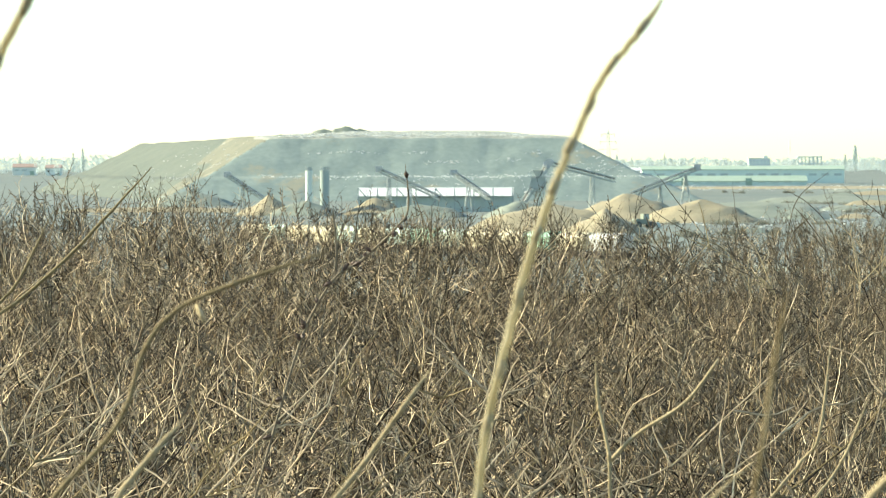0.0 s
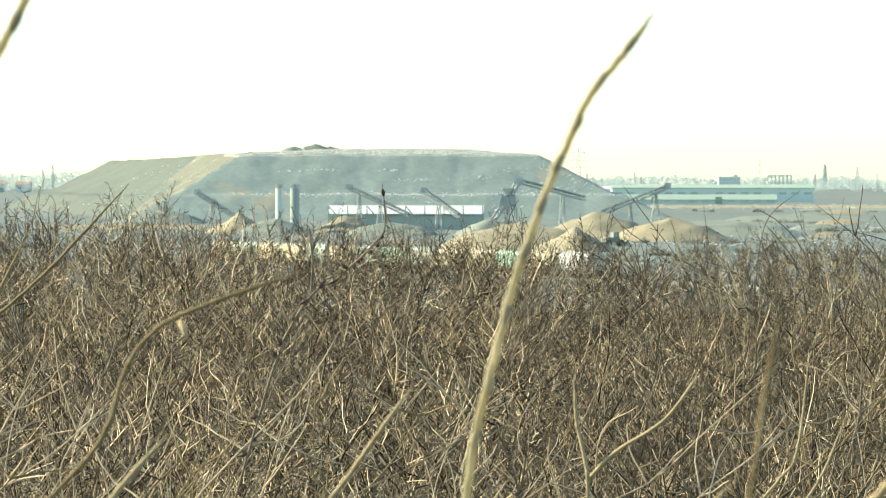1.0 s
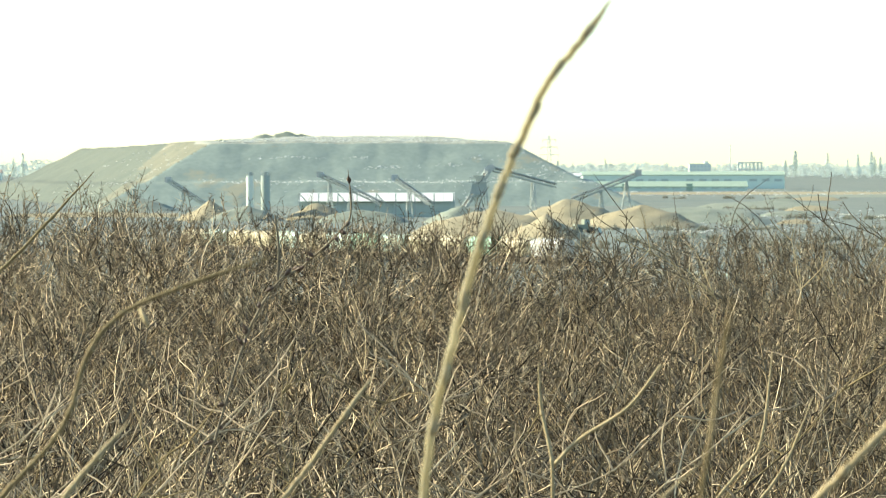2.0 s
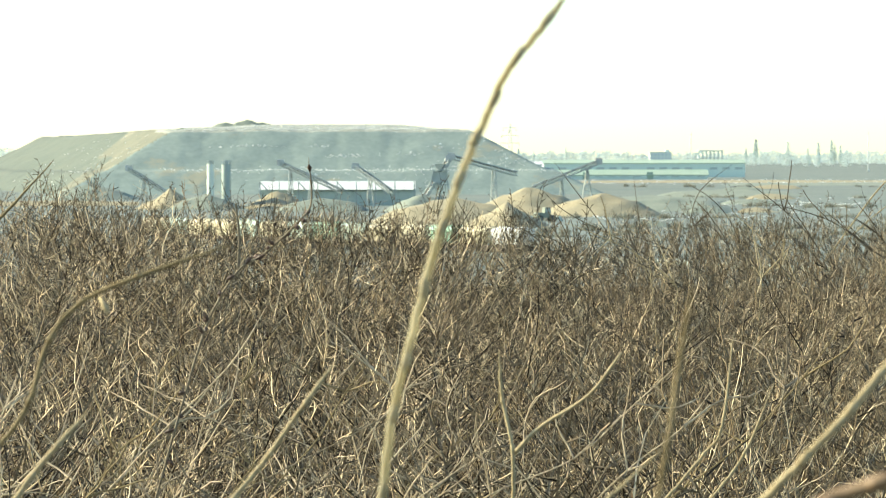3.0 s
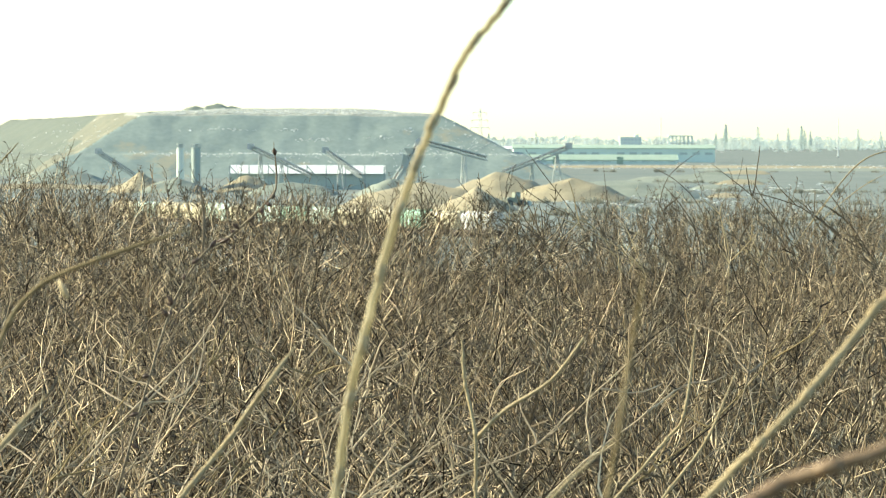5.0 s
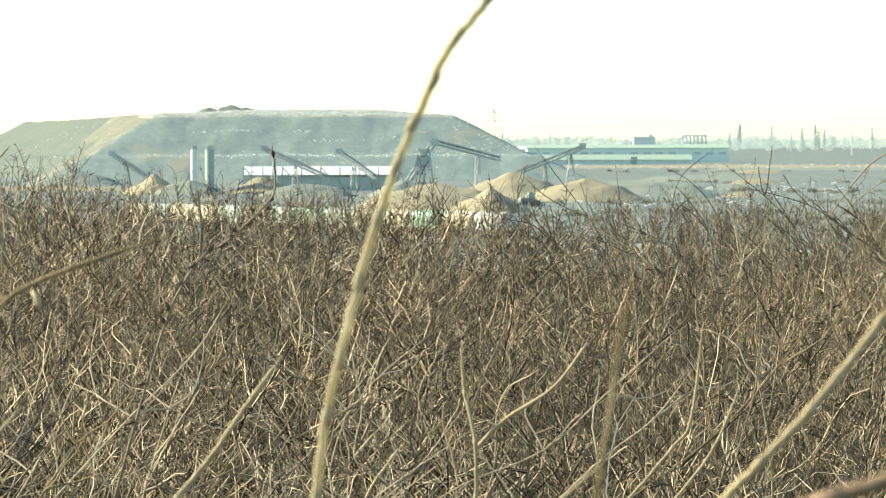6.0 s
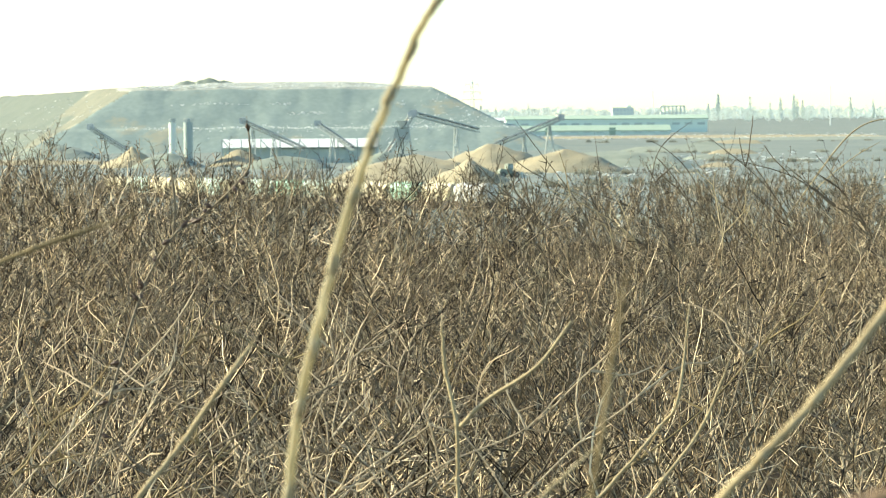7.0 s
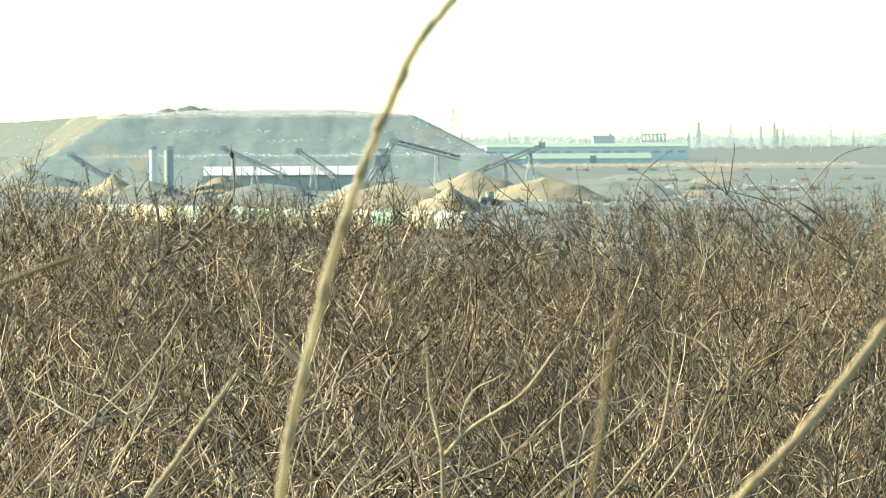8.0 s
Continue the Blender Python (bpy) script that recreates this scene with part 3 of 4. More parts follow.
def hedges():
    """Low bare bushes that stand in loose rows over the plain."""
    rng = random.Random(52)
    g = Geo()
    for _ in range(130):
        d = rng.choice((620, 655, 690, 800, 960, 1150, 1500)) + rng.gauss(0, 12)
        a = rng.uniform(0.012, 0.135) if d < 900 else rng.uniform(0.04, 0.14)
        cx, w, h = a * d, rng.uniform(1.0, 2.6), rng.uniform(0.9, 2.2)
        for _ in range(46):
            an, q = rng.uniform(0, 6.283), math.sqrt(rng.random())
            p = Vector((cx + w * q * math.cos(an), d + w * q * math.sin(an), PLAIN - 0.1))
            top = p + Vector((rng.gauss(0, 0.35), rng.gauss(0, 0.35), h * rng.uniform(0.4, 1.0) * (1.1 - 0.5 * q)))
            g.tube([p, p.lerp(top, 0.6) + Vector((rng.gauss(0, 0.1), 0, 0)), top], [0.10, 0.09, 0.03], 3, cap=False)
    whole("plain_hedge", g, HEDGE, "low bare grey-brown bushes scattered over the plain", "bushes", kind="stuff")


hedges()


# ---- trees ----
def tree_mesh(seed, h, wide, poplar):
    """Trunk with limbs, and a bare crown of many small twig clumps."""
    rng = random.Random(seed)
    t, c = Geo(), Geo()
    t.tube([Vector((0, 0, -0.5)), Vector((0.1, 0, h * 0.4)), Vector((0, 0.1, h * 0.93))], [h * 0.02, h * 0.013, h * 0.003], 6)
    for _ in range(14):
        z = h * rng.uniform(0.15, 0.8)
        a = rng.uniform(0, 6.28)
        l = wide * (0.5 if poplar else 0.85) * rng.uniform(0.5, 1.0)
        t.tube([Vector((0, 0, z)), Vector((l * math.cos(a), l * math.sin(a), z + l * (1.9 if poplar else 0.6)))], [h * 0.007, h * 0.002], 3)
    for _ in range(300 if poplar else 460):
        u = rng.random()
        z = h * (0.12 + 0.88 * u)
        env = wide * (math.sin(math.pi * min(1, u * 0.92 + 0.08)) ** (0.7 if poplar else 0.5))
        a, r = rng.uniform(0, 6.28), env * math.sqrt(rng.random()) * rng.uniform(0.7, 1.1)
        p = Vector((r * math.cos(a), r * math.sin(a), z))
        s = h * rng.uniform(0.014, 0.035)
        d = Vector((rng.gauss(0, 0.6), rng.gauss(0, 0.6), 1.2 if poplar else 0.5)).normalized() * s * 1.6
        q = d.orthogonal().normalized() * s * 0.7
        k = len(c.v)
        for o in (p - d * 0.4, p + q, p + d, p - q, p + q.cross(d.normalized())):
            c.v.append(tuple(o))
        c.f += [(k, k + 1, k + 2), (k, k + 2, k + 3), (k, k + 4, k + 2)]
    return t, c


def make_tree(seed, h, wide, poplar, label):
    t, c = tree_mesh(seed, h, wide, poplar)
    ob = thing("poplar" if poplar else "tree", label, "tree", pose(0, 0, PLAIN), "trees on the skyline")
    part("trunk", t, CONCRETE, ob, "pale grey bark")
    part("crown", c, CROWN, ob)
    return ob


def trees():
    rng = random.Random(11)
    pops = [make_tree(s, 26, 2.6, True, "tall slender bare poplar on the skyline") for s in (1, 2)]
    oaks = [make_tree(s, 12, 5.5, False, "bare round-crowned tree on the skyline") for s in (3, 4, 5)]
    done = set()

    def put(src, x, y, s):
        m = pose(x, y, PLAIN, 0, 0, rng.uniform(0, 360))
        if src in done:
            ob = copy_thing(src, m)
        else:
            done.add(src)
            ob = src
            ob.matrix_basis = m
        ob.scale = (s, s, s)

    D = 3400
    for a, s in ((0.0894, 1.06), (0.0852, 0.7), (0.0966, 0.95), (0.1052, 0.9), (0.1038, 0.7), (0.1110, 1.0), (0.1122, 0.85), (0.1138, 0.8),
                 (0.0315, 0.75), (0.0225, 0.6), (0.018, 0.7), (0.128, 0.9), (0.134, 0.8), (-0.1605, 0.8), (-0.150, 0.65), (-0.143, 0.8), (-0.1385, 1.0), (-0.155, 0.6)):
        put(rng.choice(pops), a * D, D + rng.uniform(-60, 60), s)
    for _ in range(150):
        a = rng.uniform(0.015, 0.155) if rng.random() < 0.75 else rng.uniform(-0.19, -0.125)
        d = rng.uniform(3000, 4100)
        put(rng.choice(oaks), a * d, d, rng.uniform(0.7, 1.35))
    # far woods
    g = Geo()
    for _ in range(20000):
        a, d = rng.uniform(-0.23, 0.2), rng.uniform(3900, 4700)
        p = Vector((a * d, d, PLAIN + rng.uniform(0, 24 if a < -0.105 else 16) * (0.7 + 0.5 * noise.noise((a * 60, d * 0.002, 0)))))
        s = rng.uniform(0.6, 1.5)
        k = len(g.v)
        for o in ((-s, 0, 0), (s * 0.9, 0.4, -0.3), (0.2, 0, s * 1.2), (0, -s, -s * 0.7)):
            g.v.append((p.x + o[0], p.y + o[1], p.z + o[2]))
        g.f += [(k, k + 1, k + 2), (k, k + 3, k + 1), (k + 1, k + 3, k + 2), (k + 3, k, k + 2)]
    whole("far_woods", g, CROWN, "belt of bare far woods on the horizon, haze put into its pale colour", "woods", kind="stuff")


trees()
for hx, hy, hw, hh in ((-470, 3150, 14, 12), (-505, 3200, 22, 13), (-425, 3300, 16, 14)):
    hall("house", hx, hy, hw, 10, hh * 0.6, hh * 0.85, PALEWALL, BRICKRED, "far pale house with a red tiled roof", 3, category="house")


# ---- freight train ----
def wagon(paint, label):
    """A covered hopper wagon: tapered body with ribs, arched roof, underframe, bogies."""
    w = thing("hopper_wagon", label, "wagon", pose(0, 0, 0), "freight wagons in a train")
    L, W = 9.0, 2.9
    half = [(-W / 2, 1.5), (-W / 2, 3.5), (-W / 2 + 0.25, 3.9), (-0.6, 4.2), (0.6, 4.2), (W / 2 - 0.25, 3.9), (W / 2, 3.5), (W / 2, 1.5)]
    g = Geo().prism(half, -L / 2, L / 2)
    for i, v in enumerate(g.v):     # ends slope inwards below
        inset = 1.0 if v[2] < 1.6 else 0.0
        g.v[i] = (v[0], v[1] - math.copysign(inset, v[1]), v[2])
    part("body", g, paint, w)
    for i in range(7):
        y = -L / 2 + 0.9 + i * (L - 1.8) / 6
        for s in (-1, 1):
            part("rib", Geo().box((s * (W / 2 + 0.05), y, 2.5), (0.1, 0.12, 1.95)), paint, w)
    for i in range(4):
        part("hatch", Geo().box((0, -L / 2 + 1.4 + i * (L - 2.8) / 3, 4.25), (1.0, 1.2, 0.16)), paint, w)
    part("underframe", Geo().box((0, 0, 1.2), (2.4, L + 0.4, 0.35)), RUST, w, "rusty brown underframe")
    for e in (-1, 1):
        b = part("bogie", Geo().box((0, e * (L / 2 - 1.4), 0.7), (2.2, 2.6, 0.4)), RUST, w)
        for yy in (-0.9, 0.9):
            for s in (-1, 1):
                x = s * 0.75
                part("wheel", Geo().tube([Vector((x - 0.07, e * (L / 2 - 1.4) + yy, 0.62)), Vector((x + 0.07, e * (L / 2 - 1.4) + yy, 0.62))], [0.46, 0.46], 14), DARK, b)
        part("end_ladder", Geo().beam((-1.1, e * (L / 2 + 0.06), 1.4), (-1.1, e * (L / 2 + 0.06), 4.0), 0.08).beam(
            (-0.7, e * (L / 2 + 0.06), 1.4), (-0.7, e * (L / 2 + 0.06), 4.0), 0.08), STEEL, w)
        part("end_platform", Geo().box((0, e * (L / 2 + 0.15), 1.35), (2.3, 0.5, 0.1)), RUST, w)
        for s in (-1, 1):
            part("buffer", Geo().tube([Vector((s * 0.87, e * (L / 2 + 0.2), 1.15)), Vector((s * 0.87, e * (L / 2 + 0.6), 1.15))], [0.2, 0.2], 10), DARK, w)
    return w


RAIL_A, RAIL_B = Vector((17.8, 505.0, PLAIN + 0.1)), Vector((-62.0, 648.0, PLAIN - 0.9))


def train():
    d = (RAIL_B - RAIL_A).normalized()
    m0 = d.to_track_quat("Y", "Z").to_matrix().to_4x4()
    src = {k: wagon(PAINT[k], f"{k} covered hopper wagon standing in a freight train") for k in PAINT}
    used = set()
    order = ["white", "cream", "green", "cream", "cream", "pale green", "green", "pale green", "cream", "pale green", "cream", "cream",
             "pale green", "cream"]
    for i, k in enumerate(order):
        m = Matrix.Translation(RAIL_A + d * (19.0 + i * 10.3)) @ m0
        if k in used:
            copy_thing(src[k], m)
        else:
            used.add(k)
            src[k].matrix_basis = m
    t = thing("railway_track", "railway track on a low ballast bank", "track", kind="structure")
    side = d.cross(Vector((0, 0, 1))).normalized()
    a, b = RAIL_A - d * 260, RAIL_B + d * 260
    for s in (-1, 1):
        part("rail", Geo().beam(a + side * 0.75 * s + Vector((0, 0, 0.06)), b + side * 0.75 * s + Vector((0, 0, 0.06)), 0.08, 0.16), STEEL, t)
    mid = (a + b) / 2
    g = Geo().prism([(-3.4, -2.4), (3.4, -2.4), (1.7, -0.05), (-1.7, -0.05)], -(b - a).length / 2, (b - a).length / 2)
    g.v = [tuple(Matrix.Translation(mid) @ m0 @ Vector(v)) for v in g.v]
    part("ballast", g, GRAVEL, t, "grey ballast bank")


train()


# ---- scrub ----
def grow(g, p, d, length, r0, r1, segs, rng, bend, lift, sides=3):
    """One branch; returns its points."""
    pts = [p]
    d = d.normalized()
    s = length / segs
    for i in range(segs):
        d = (d + Vector((rng.gauss(0, bend), rng.gauss(0, bend), rng.gauss(0, bend) + lift))).normalized()
        pts.append(pts[-1] + d * s)
    n = len(pts) - 1
    g.tube(pts, [r0 + (r1 - r0) * i / n for i in range(n + 1)], sides, cap=False)
    return pts


def shrub(seed, height, stems, laterals, fine, twig=TWIG, label="leafless grey-brown thorny shrub in dense scrub", upright=1.0, size=1.0):
    """A bare shrub: each branch from the root carries its own spray of rising twigs set with short spurs,
    and ends in a dark budded leader."""
    rng = random.Random(seed)
    ob = thing("shrub", label, "shrub", pose(0, 0, 0), "leafless shrubs on the slope")
    for _ in range(stems):
        limb, spray, dark = Geo(), Geo(), []
        a = rng.uniform(0, 6.283)
        lean = rng.uniform(0.0, 0.5)
        base = Vector((rng.gauss(0, 0.22), rng.gauss(0, 0.22), -0.12))
        d = Vector((math.cos(a) * lean, math.sin(a) * lean, 1.0))
        reach = height * rng.uniform(0.86, 1.02)
        pts = grow(limb, base, d, reach, rng.uniform(0.0055, 0.009), 0.0022, 7, rng, 0.15, 0.06, 4)
        # the leader: a whip with buds and stubby spurs above the canopy
        k = len(spray.f)
        tip = grow(spray, pts[-1], pts[-1] - pts[-2] + Vector((rng.gauss(0, 0.08), rng.gauss(0, 0.08), 0.12)), rng.uniform(0.12, 0.36), 0.0032, 0.0020, 4, rng, 0.13, 0.05)
        for _ in range(7):
            j = rng.randint(0, 3)
            pp = tip[j].lerp(tip[j + 1], rng.random())
            c = rng.uniform(0, 6.283)
            grow(spray, pp, Vector((math.cos(c), math.sin(c), rng.uniform(0.1, 1.3))), rng.uniform(0.014, 0.06), 0.0031, 0.0018, 1, rng, 0.1, 0.02)
        dark += [1] * (len(spray.f) - k)
        for _ in range(laterals):
            i = max(rng.randint(1, 6), rng.randint(0, 6))
            p = pts[i].lerp(pts[i + 1], rng.random())
            b = rng.uniform(0, 6.283)
            k = len(spray.f)
            up = upright * (rng.uniform(0.3, 1.2) if rng.random() < 0.4 else rng.uniform(1.0, 2.6))
            long = rng.random() < 0.22
            q = grow(spray, p, Vector((math.cos(b), math.sin(b), up)), size * (rng.uniform(0.28, 0.52) if long else rng.uniform(0.12, 0.30)),
                     size * (0.0032 if long else 0.0025), 0.0012, 4 if long else 3, rng, 0.22, 0.06)
            for _ in range(fine):
                j = rng.randint(0, len(q) - 2)
                pp = q[j].lerp(q[j + 1], rng.random())
                c = rng.uniform(0, 6.283)
                grow(spray, pp, Vector((math.cos(c), math.sin(c), rng.uniform(0.0, 1.9))), rng.uniform(0.03, 0.12), 0.0017, 0.0009, 1, rng, 0.1, 0.02)
            dark += [1 if p.z > height * 0.74 and rng.random() < 0.65 or rng.random() < 0.12 else 0] * (len(spray.f) - k)
        tw = tagged(part("twig_spray", spray, twig, part("branch", limb, BARK, ob)), kind="stuff")
        tw.data.materials.append(TIP)
        tw.data.polygons.foreach_set("material_index", dark)
    return ob


def scrub():
    rng = random.Random(21)
    kinds = [shrub(40 + s, 2.06, 8, 20, 4) for s in range(5)]
    kinds += [shrub(60 + s, 2.06, 8, 19, 4, TWIG_BROWN, "leafless darker brown shrub in dense scrub", 1.4, 0.78) for s in range(3)]
    used = set()
    y = 8.8
    while y < 58:
        gap = 1.10 + 0.009 * y
        x = -0.172 * y - 0.8 + rng.uniform(0, gap)
        while x < 0.152 * y + 0.8:
            px, py = x + rng.gauss(0, 0.2), y + rng.gauss(0, 0.2)
            right = px / py
            # the thicket ends on a nearer brow on one side, and runs on over the slope on the other
            end = 46.5 if right < 0.018 else 46.5 + 330 * (right - 0.018) if right < 0.05 else 57
            if py < end:
                k = 5 + rng.randrange(3) if rng.random() < 0.1 + 0.75 * step(0.01, 0.07, right) else rng.randrange(5)
                s = rng.uniform(0.92, 1.06)
                if right < 0.018 and py > 24:
                    s = rng.uniform(1.06, 1.20) if py < 40 else rng.uniform(0.98, 1.10)
                    if right < -0.11 and rng.random() < 0.5:
                        s = rng.uniform(1.16, 1.32)
                elif 0.018 <= right < 0.05 and py > 28:
                    s *= 0.9
                elif right > 0.05 and py > 34:
                    s = rng.uniform(1.0, 1.16) if rng.random() < 0.25 else s * 0.93
                m = pose(px, py, ground_z(px, py), rng.gauss(0, 3), rng.gauss(0, 3), rng.uniform(0, 360))
                if k in used:
                    ob = copy_thing(kinds[k], m)
                else:
                    used.add(k)
                    ob = kinds[k]
                    ob.matrix_basis = m
                ob.scale = (s * 1.2, s * 1.2, s)
            x += gap
        y += gap * 0.86


scrub()


# ---- single stems before the scrub ----
def stem(name, label, depth, line, r0, r1, mat, knots=0.0, category="stem", seed=1, base=None, buds=0):
    """A cane through (aside, up) points at one depth, rooted in the ground below its first point."""
    rng = random.Random(seed)
    x0, z0 = line[0]
    d = Vector((x0 - line[1][0], 0, z0 - line[1][1]))
    size = d.length
    d.normalize()
    down = Vector(((base - x0) * 0.6 if base is not None else 0.0, 0, -1.0)).normalized()
    p = Vector((x0, depth, z0))
    ctrl = []
    while p.z > ground_z(p.x, p.y) - 0.05:
        d = (d * 0.72 + down * 0.28).normalized()
        size *= 1.18
        p = p + d * min(size, 0.16)
        ctrl.insert(0, p)
    ctrl += [Vector((x, depth + rng.uniform(-0.012, 0.012), z)) for x, z in line]
    pts = spline(ctrl, 10)
    n = len(pts) - 1
    rad = []
    for i in range(n + 1):
        r = r0 + (r1 - r0) * i / n
        r *= 1 + 0.10 * noise.noise((i * 0.5, seed * 3.0, 0))
        rad.append(r * min(1.0, 0.25 + 0.12 * (n - i)))
    for p in pts[8:]:
        p += Vector((rng.gauss(0, r1 * 0.12), 0, rng.gauss(0, r1 * 0.1)))
    ob = thing(name, label, category, group="single stems before the scrub")
    part("stalk", Geo().tube(pts, rad, 10), mat, ob, smooth=True)
    if knots:
        for i in range(13, n, 9):
            d = (pts[i + 1] - pts[i - 1]).normalized() * rad[i]
            ring = [pts[i] - d * 2.2, pts[i] - d * 0.8, pts[i] + d * 0.3, pts[i] + d * 2.0]
            part("joint", Geo().tube(ring, [rad[i] * 0.98, rad[i] * (1.05 + knots), rad[i] * (1.1 + knots), rad[i] * 0.98], 10), mat, ob, smooth=True)
    for _ in range(buds):
        p = pts[rng.randint(int(n * 0.62), n)]
        d = Vector((rng.gauss(0, 1), rng.gauss(0, 0.5), rng.gauss(0.3, 0.6))).normalized()
        l = rng.uniform(0.012, 0.028)
        part("bud", Geo().tube([p, p + d * l * 0.5, p + d * l], [0.0025, 0.0062, 0.0012], 6), BUD, ob)
    return ob


stem("dry_reed_stem", "tall pale yellow dry stem with swollen joints", 3.0784,
     [(-0.0976, -0.3696), (-0.0880, -0.3216), (-0.0768, -0.2416), (-0.0640, -0.1872), (-0.0448, -0.1136), (-0.0256, -0.0544), (-0.0096, -0.0112), (0.0080, 0.0288),
      (0.0288, 0.0720), (0.0600, 0.1104), (0.0860, 0.1470)], 0.0047, 0.0036, STRAW, 0.08, seed=1)
stem("dry_cane", "thick pale slanting dry cane", 2.9248,
     [(0.2112, -0.3504), (0.2448, -0.3104), (0.2816, -0.2688), (0.3280, -0.2192), (0.3968, -0.1376), (0.4384, -0.0816), (0.5280, 0.0480)], 0.0043, 0.0035, PALE, 0.1, seed=2)
c_stem = stem("arching_cane", "brown cane arching over the scrub", 4.0032,
     [(-0.6768, -0.5008), (-0.6240, -0.4176), (-0.5360, -0.3168), (-0.5056, -0.2304), (-0.4640, -0.1808), (-0.3872, -0.1472), (-0.2832, -0.1120)], 0.0042, 0.0026, CANE, 0.1, seed=3)
part("dry_leaf", Geo().tube([Vector((-0.4410, 3.9872, -0.1745)), Vector((-0.4340, 3.9792, -0.1850)), Vector((-0.4300, 3.9792, -0.1960))], [0.0016, 0.0040, 0.0013], 7),
     PALE, c_stem, "shrivelled pale leaf", True)
stem("slanting_cane", "straight reddish-brown cane leaning over the scrub", 7.6976,
     [(-1.4864, -0.5504), (-1.3168, -0.3808), (-1.2368, -0.3200), (-1.1168, -0.2128), (-0.9360, -0.0208)], 0.0067, 0.0037, CANE, 0.12, seed=4)
stem("slanting_cane", "thin brown cane beside a straight one", 7.0816,
     [(-1.3312, -0.5312), (-1.2096, -0.3328), (-1.1488, -0.2592), (-1.0752, -0.1120)], 0.0054, 0.0030, CANE, 0.1, seed=5)
stem("dry_reed_stem", "tall thick yellow dry stem reaching into the sky", 2.7712,
     [(-0.5344, -0.0400), (-0.5008, 0.0272), (-0.4736, 0.0816), (-0.4448, 0.1344), (-0.4336, 0.1616)], 0.0072, 0.0038, STRAW, 0.12, seed=6)
stem("pale_cane", "slim pale cane rising from below", 4.4640,
     [(-0.3824, -0.5504), (-0.3264, -0.4752), (-0.2736, -0.4112), (-0.2192, -0.3344), (-0.1792, -0.2800)], 0.0054, 0.0030, PALE, 0.1, seed=7)
g_stem = stem("forked_cane", "crooked whitish forked cane", 6.1584,
     [(0.0848, -0.7376), (0.0832, -0.6544), (0.0816, -0.5456), (0.0624, -0.4496), (0.0576, -0.3648)], 0.0054, 0.0029, PALE, 0.25, seed=8)
part("side_branch", Geo().tube(spline([Vector((0.0832, 6.1584, -0.5568)), Vector((0.1344, 6.1424, -0.5040)), Vector((0.2192, 6.1120, -0.4448)), Vector((0.2784, 6.0960, -0.3664))], 6),
     [0.0042 - 0.0001 * i for i in range(19)], 8), PALE, g_stem, smooth=True)
stem("grey_cane", "slim upright brown cane", 2.3088,
     [(0.1104, -0.2928), (0.1184, -0.2448), (0.1264, -0.1968), (0.1344, -0.1488), (0.1424, -0.0928)], 0.0030, 0.0018, CANE, 0.1, seed=9)
stem("pale_cane", "jointed pale cane bending upright", 6.4656,
     [(0.2864, -0.7760), (0.3648, -0.6880), (0.4544, -0.5840), (0.4880, -0.5296), (0.5120, -0.3488)], 0.0048, 0.0026, PALE, 0.3, seed=10)
stem("pale_cane", "jointed pale cane leaning aside", 6.4656,
     [(0.3872, -0.7760), (0.4544, -0.6880), (0.5328, -0.5840), (0.5872, -0.4496)], 0.0048, 0.0026, PALE, 0.3, seed=11)
stem("reddish_cane", "thick reddish cane lying low", 2.0016,
     [(0.1568, -0.2752), (0.1760, -0.2320), (0.2048, -0.2096), (0.2432, -0.1952), (0.3040, -0.1728)], 0.0054, 0.0042, RED, 0.1, seed=12)
stem("pale_cane", "short pale cane low in the scrub", 3.6944,
     [(0.0928, -0.4432), (0.1376, -0.3936), (0.2080, -0.3280)], 0.0035, 0.0019, PALE, 0.2, seed=13)
stem("pale_cane", "slim pale cane low in the scrub", 4.0032,
     [(-0.5856, -0.4800), (-0.5360, -0.4032), (-0.5024, -0.3616), (-0.4576, -0.3104)], 0.0058, 0.0032, PALE, 0.1, seed=14)
t_stem = stem("thorn_branch", "forked dark thorn branch with buds on its tips", 8.2009,
     [(-0.7868, -0.9692), (-0.6870, -0.6137), (-0.6240, -0.4143), (-0.5523, -0.2941), (-0.4893, -0.2515), (-0.4040, -0.1730), (-0.3733, -0.1230), (-0.3802, -0.0170)],
     0.0046, 0.0023, THORN, 0.12, seed=15, buds=26)
part("side_branch", Geo().tube(spline([Vector((-0.5523, 8.2009, -0.2941)), Vector((-0.5481, 8.1932, -0.2165)), Vector((-0.5558, 8.1847, -0.1287))], 6),
     [0.0038 - 0.00012 * i for i in range(13)], 6), THORN, t_stem)


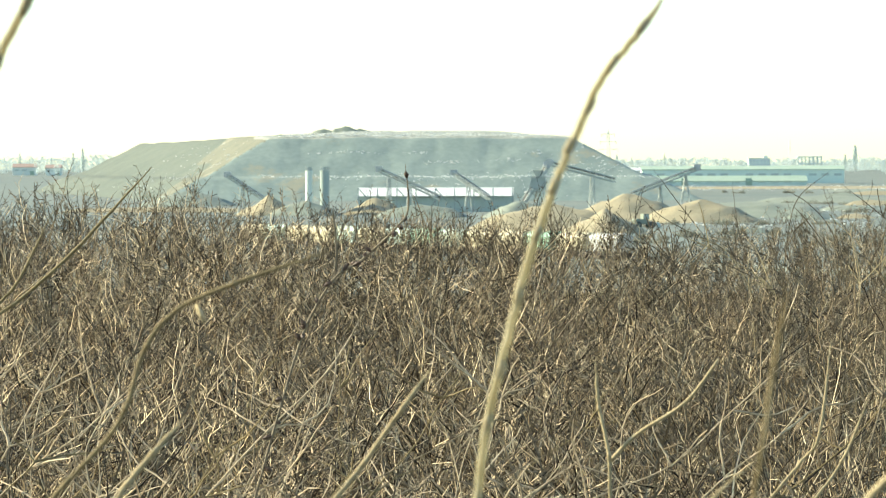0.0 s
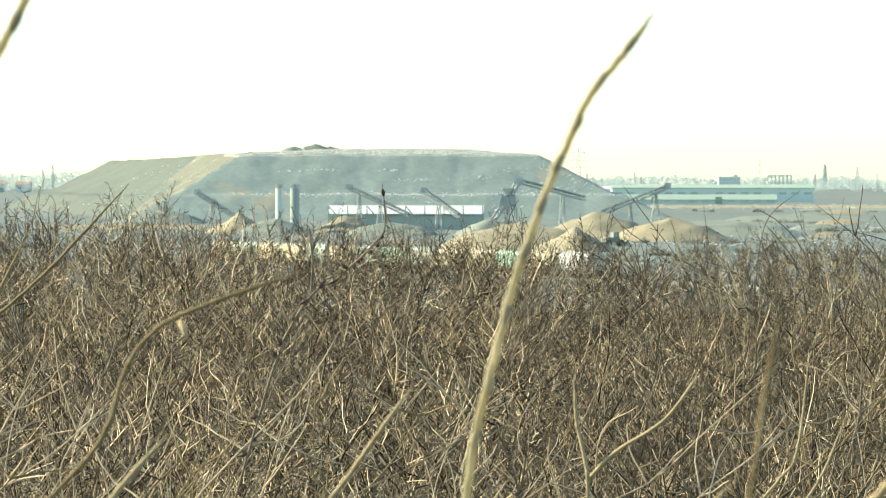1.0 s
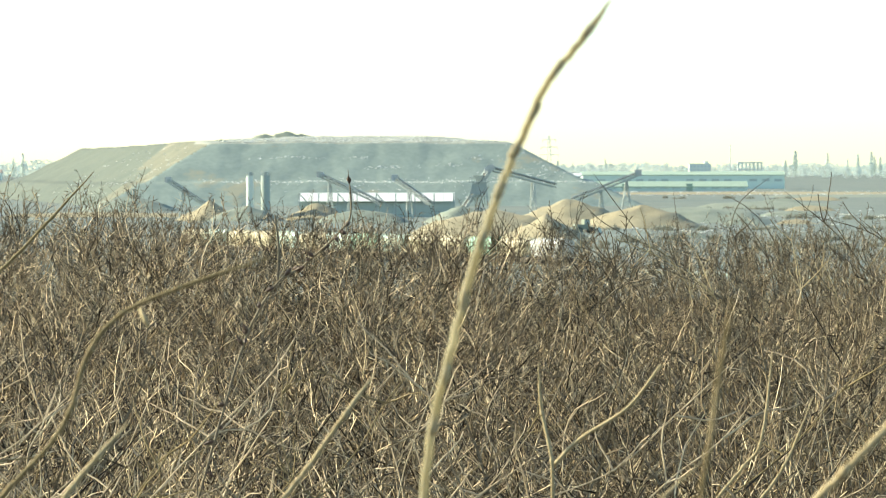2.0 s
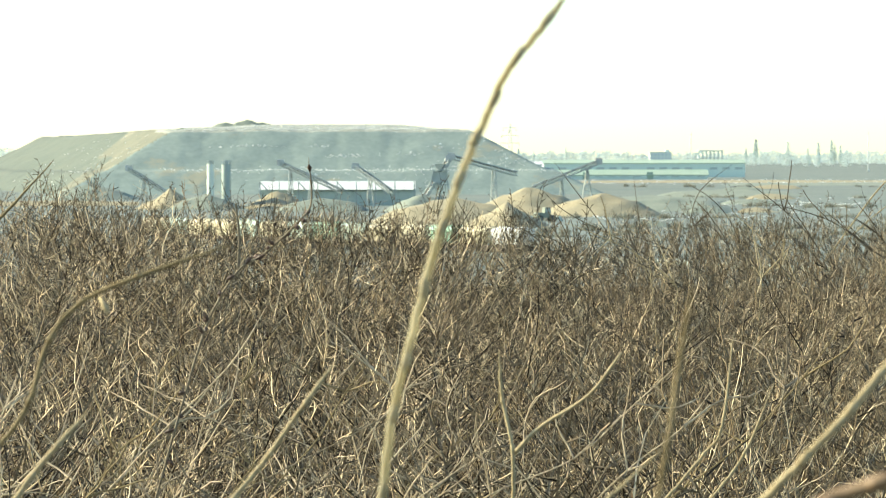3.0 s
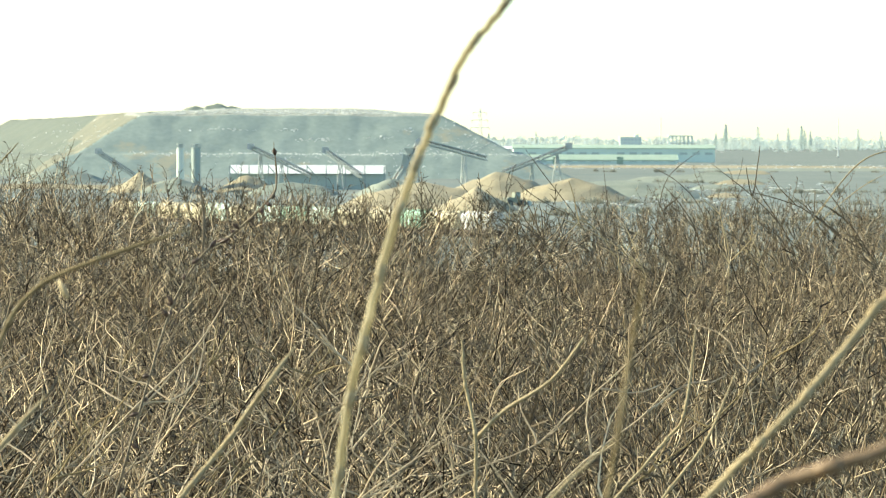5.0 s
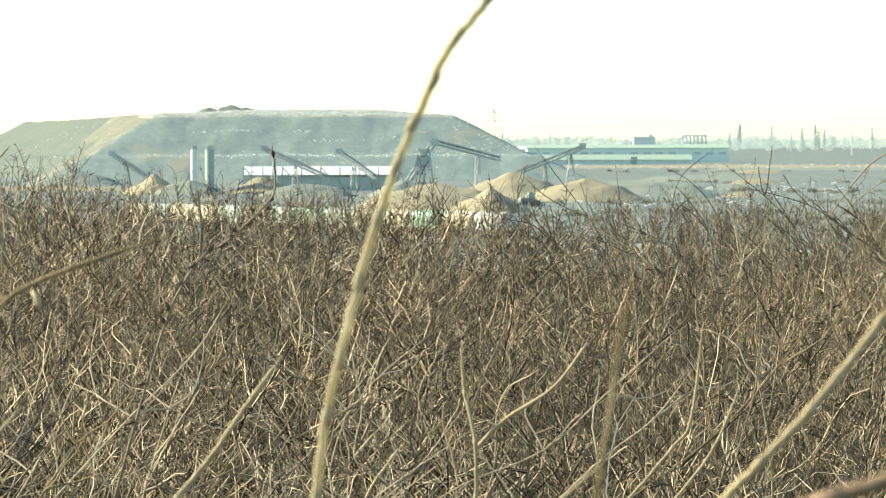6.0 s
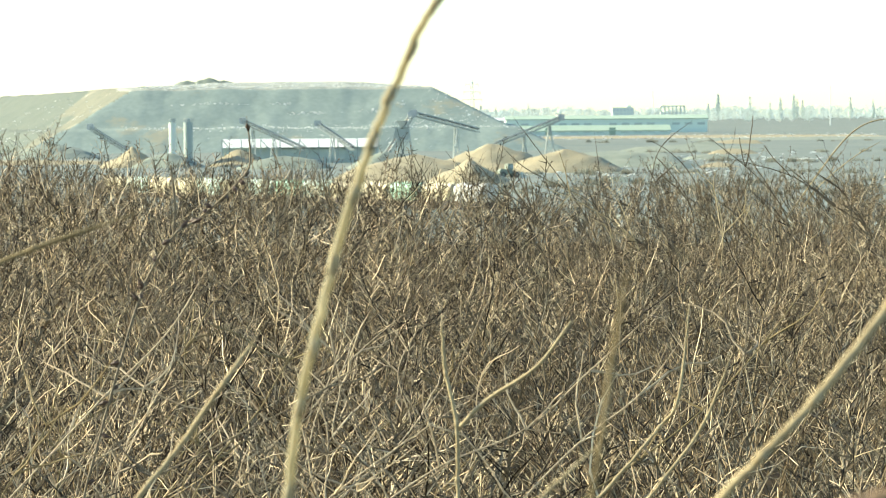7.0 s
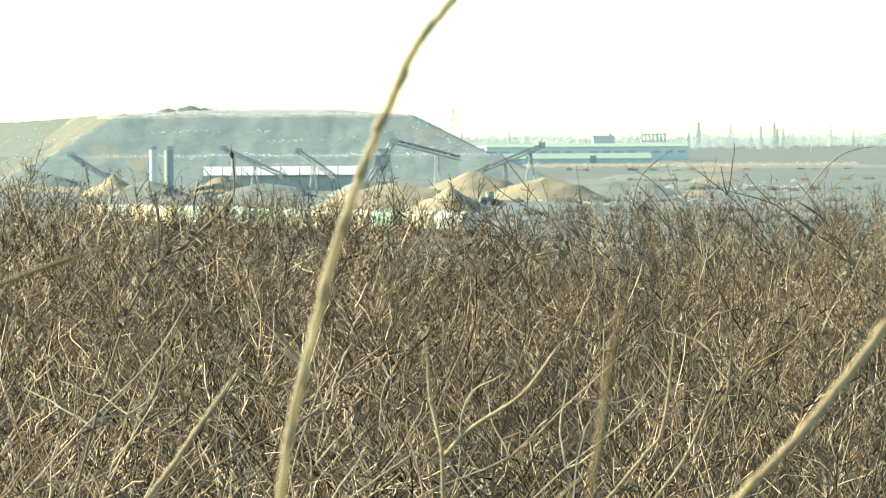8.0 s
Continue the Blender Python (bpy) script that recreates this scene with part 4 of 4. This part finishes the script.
def low_shoots():
    """Long bare shoots that lean out of the front of the scrub, most of them one way, with side twigs."""
    rng = random.Random(77)
    for i in range(76):
        y = rng.uniform(7.4, 12.5)
        x = y * (rng.uniform(-0.17, 0.03) if i % 8 else rng.uniform(0.0, 0.14))
        tip = -y * rng.uniform(0.044, 0.098)
        lean = rng.gauss(0.55, 0.5)
        arch = rng.uniform(-0.14, 0.20)
        long = rng.uniform(0.45, 0.85)
        line = []
        for j in range(5):
            u = 1 - j / 4
            line.append((x - lean * u * long + rng.gauss(0, 0.018), tip - u * long + arch * u * u + rng.gauss(0, 0.014)))
        pick = rng.random()
        mat = SHOOT if pick < 0.45 else CANE if pick < 0.66 else THORN
        ob = stem("bare_shoot", "pale brown bare shoot at the scrub's edge" if mat is not THORN else "straight dark bare shoot at the scrub's edge",
                  y, line, rng.uniform(0.0030, 0.0050), 0.0016, mat, 0.0, "shoot", 100 + i)
        for _ in range(4):
            j = rng.randint(1, 3)
            a, b = line[j], rng.choice((-1, 1))
            p = Vector((a[0], y, a[1]))
            g = Geo()
            grow(g, p, Vector((b * rng.uniform(0.3, 1.1) + 0.15, rng.gauss(0, 0.5), rng.uniform(0.1, 1.2))), rng.uniform(0.10, 0.30), 0.0028, 0.0013, 5, rng, 0.2, 0.04, 5)
            part("side_twig", g, mat, ob)


low_shoots()
stem("arching_branch", "whitish bare branch arching over the far scrub", 48.107,
     [(5.1, -1.75), (5.38, -1.35), (5.97, -0.56), (6.34, -0.27), (6.80, -0.18)], 0.022, 0.009, PALE, 0.1, "branch", 16, base=5.0)
stem("arching_branch", "thin bare branch arching beside a thicker one", 48.107,
     [(5.3, -1.7), (5.62, -1.2), (6.15, -0.75), (6.55, -0.52)], 0.014, 0.006, PALE, 0.1, "branch", 20, base=5.2)
stem("long_shoot", "long thin bare shoot leaning out of the scrub", 44.258,
     [(2.23, -1.55), (1.96, -1.09), (1.58, -0.59), (1.235, -0.13)], 0.012, 0.005, WHIP, 0.1, "branch", 17, base=2.3)
stem("long_shoot", "long thin bare shoot leaning low", 44.258,
     [(2.50, -1.40), (2.12, -1.17), (1.43, -0.82), (1.08, -0.51)], 0.012, 0.005, WHIP, 0.1, "branch", 18, base=2.6)
stem("long_shoot", "thin bare upright shoot", 46.183,
     [(2.69, -1.62), (2.49, -1.06), (2.385, -0.34)], 0.012, 0.005, WHIP, 0.1, "branch", 19, base=2.75)
stem("long_shoot", "thin forked bare shoot over the scrub", 46.183,
     [(3.1, -1.6), (3.16, -1.0), (3.30, -0.55), (3.74, -0.18)], 0.012, 0.005, WHIP, 0.1, "branch", 21, base=3.1)
stem("long_shoot", "slim bare shoot leaning aside", 46.183,
     [(4.0, -1.6), (3.7, -0.95), (3.4, -0.62), (3.05, -0.42)], 0.012, 0.005, WHIP, 0.1, "branch", 22, base=4.1)


def far_whips():
    """Long forked whips that stand out of the far thicket, most of them leaning one way."""
    rng = random.Random(5)
    for i in range(34):
        y = rng.uniform(23.0, 33.0)
        x = y * (0.022 + 0.120 * (i + rng.random()) / 34)
        lean = rng.gauss(-0.32, 0.42)
        top = rng.uniform(0.50, 1.05) * (0.8 + 0.25 * step(0.03, 0.11, x / y))
        z0 = -0.046 * y
        line = [(x, z0)]
        for j in range(1, 5):
            u = j / 4
            line.append((x + lean * top * u ** 1.9 + rng.gauss(0, 0.02), z0 + top * (u - 0.12 * u * u) + rng.gauss(0, 0.02)))
        pale = rng.random() < 0.2
        ob = stem("long_shoot", "pale long whip standing out of the far thicket" if pale else "dark long whip standing out of the far thicket",
                  y, line, rng.uniform(0.0062, 0.0082), 0.0030, PALE if pale else WHIP, 0.0, "branch", 300 + i)
        for _ in range(rng.randint(2, 5)):
            j = rng.randint(1, 3)
            g = Geo()
            p = Vector((line[j][0], y, line[j][1]))
            grow(g, p, Vector((rng.gauss(lean, 0.7), rng.gauss(0, 0.4), 1.0)), rng.uniform(0.14, 0.38), 0.0046, 0.0026, 5, rng, 0.10, 0.0, 5)
            part("side_twig", g, PALE if pale else WHIP, ob)


far_whips()
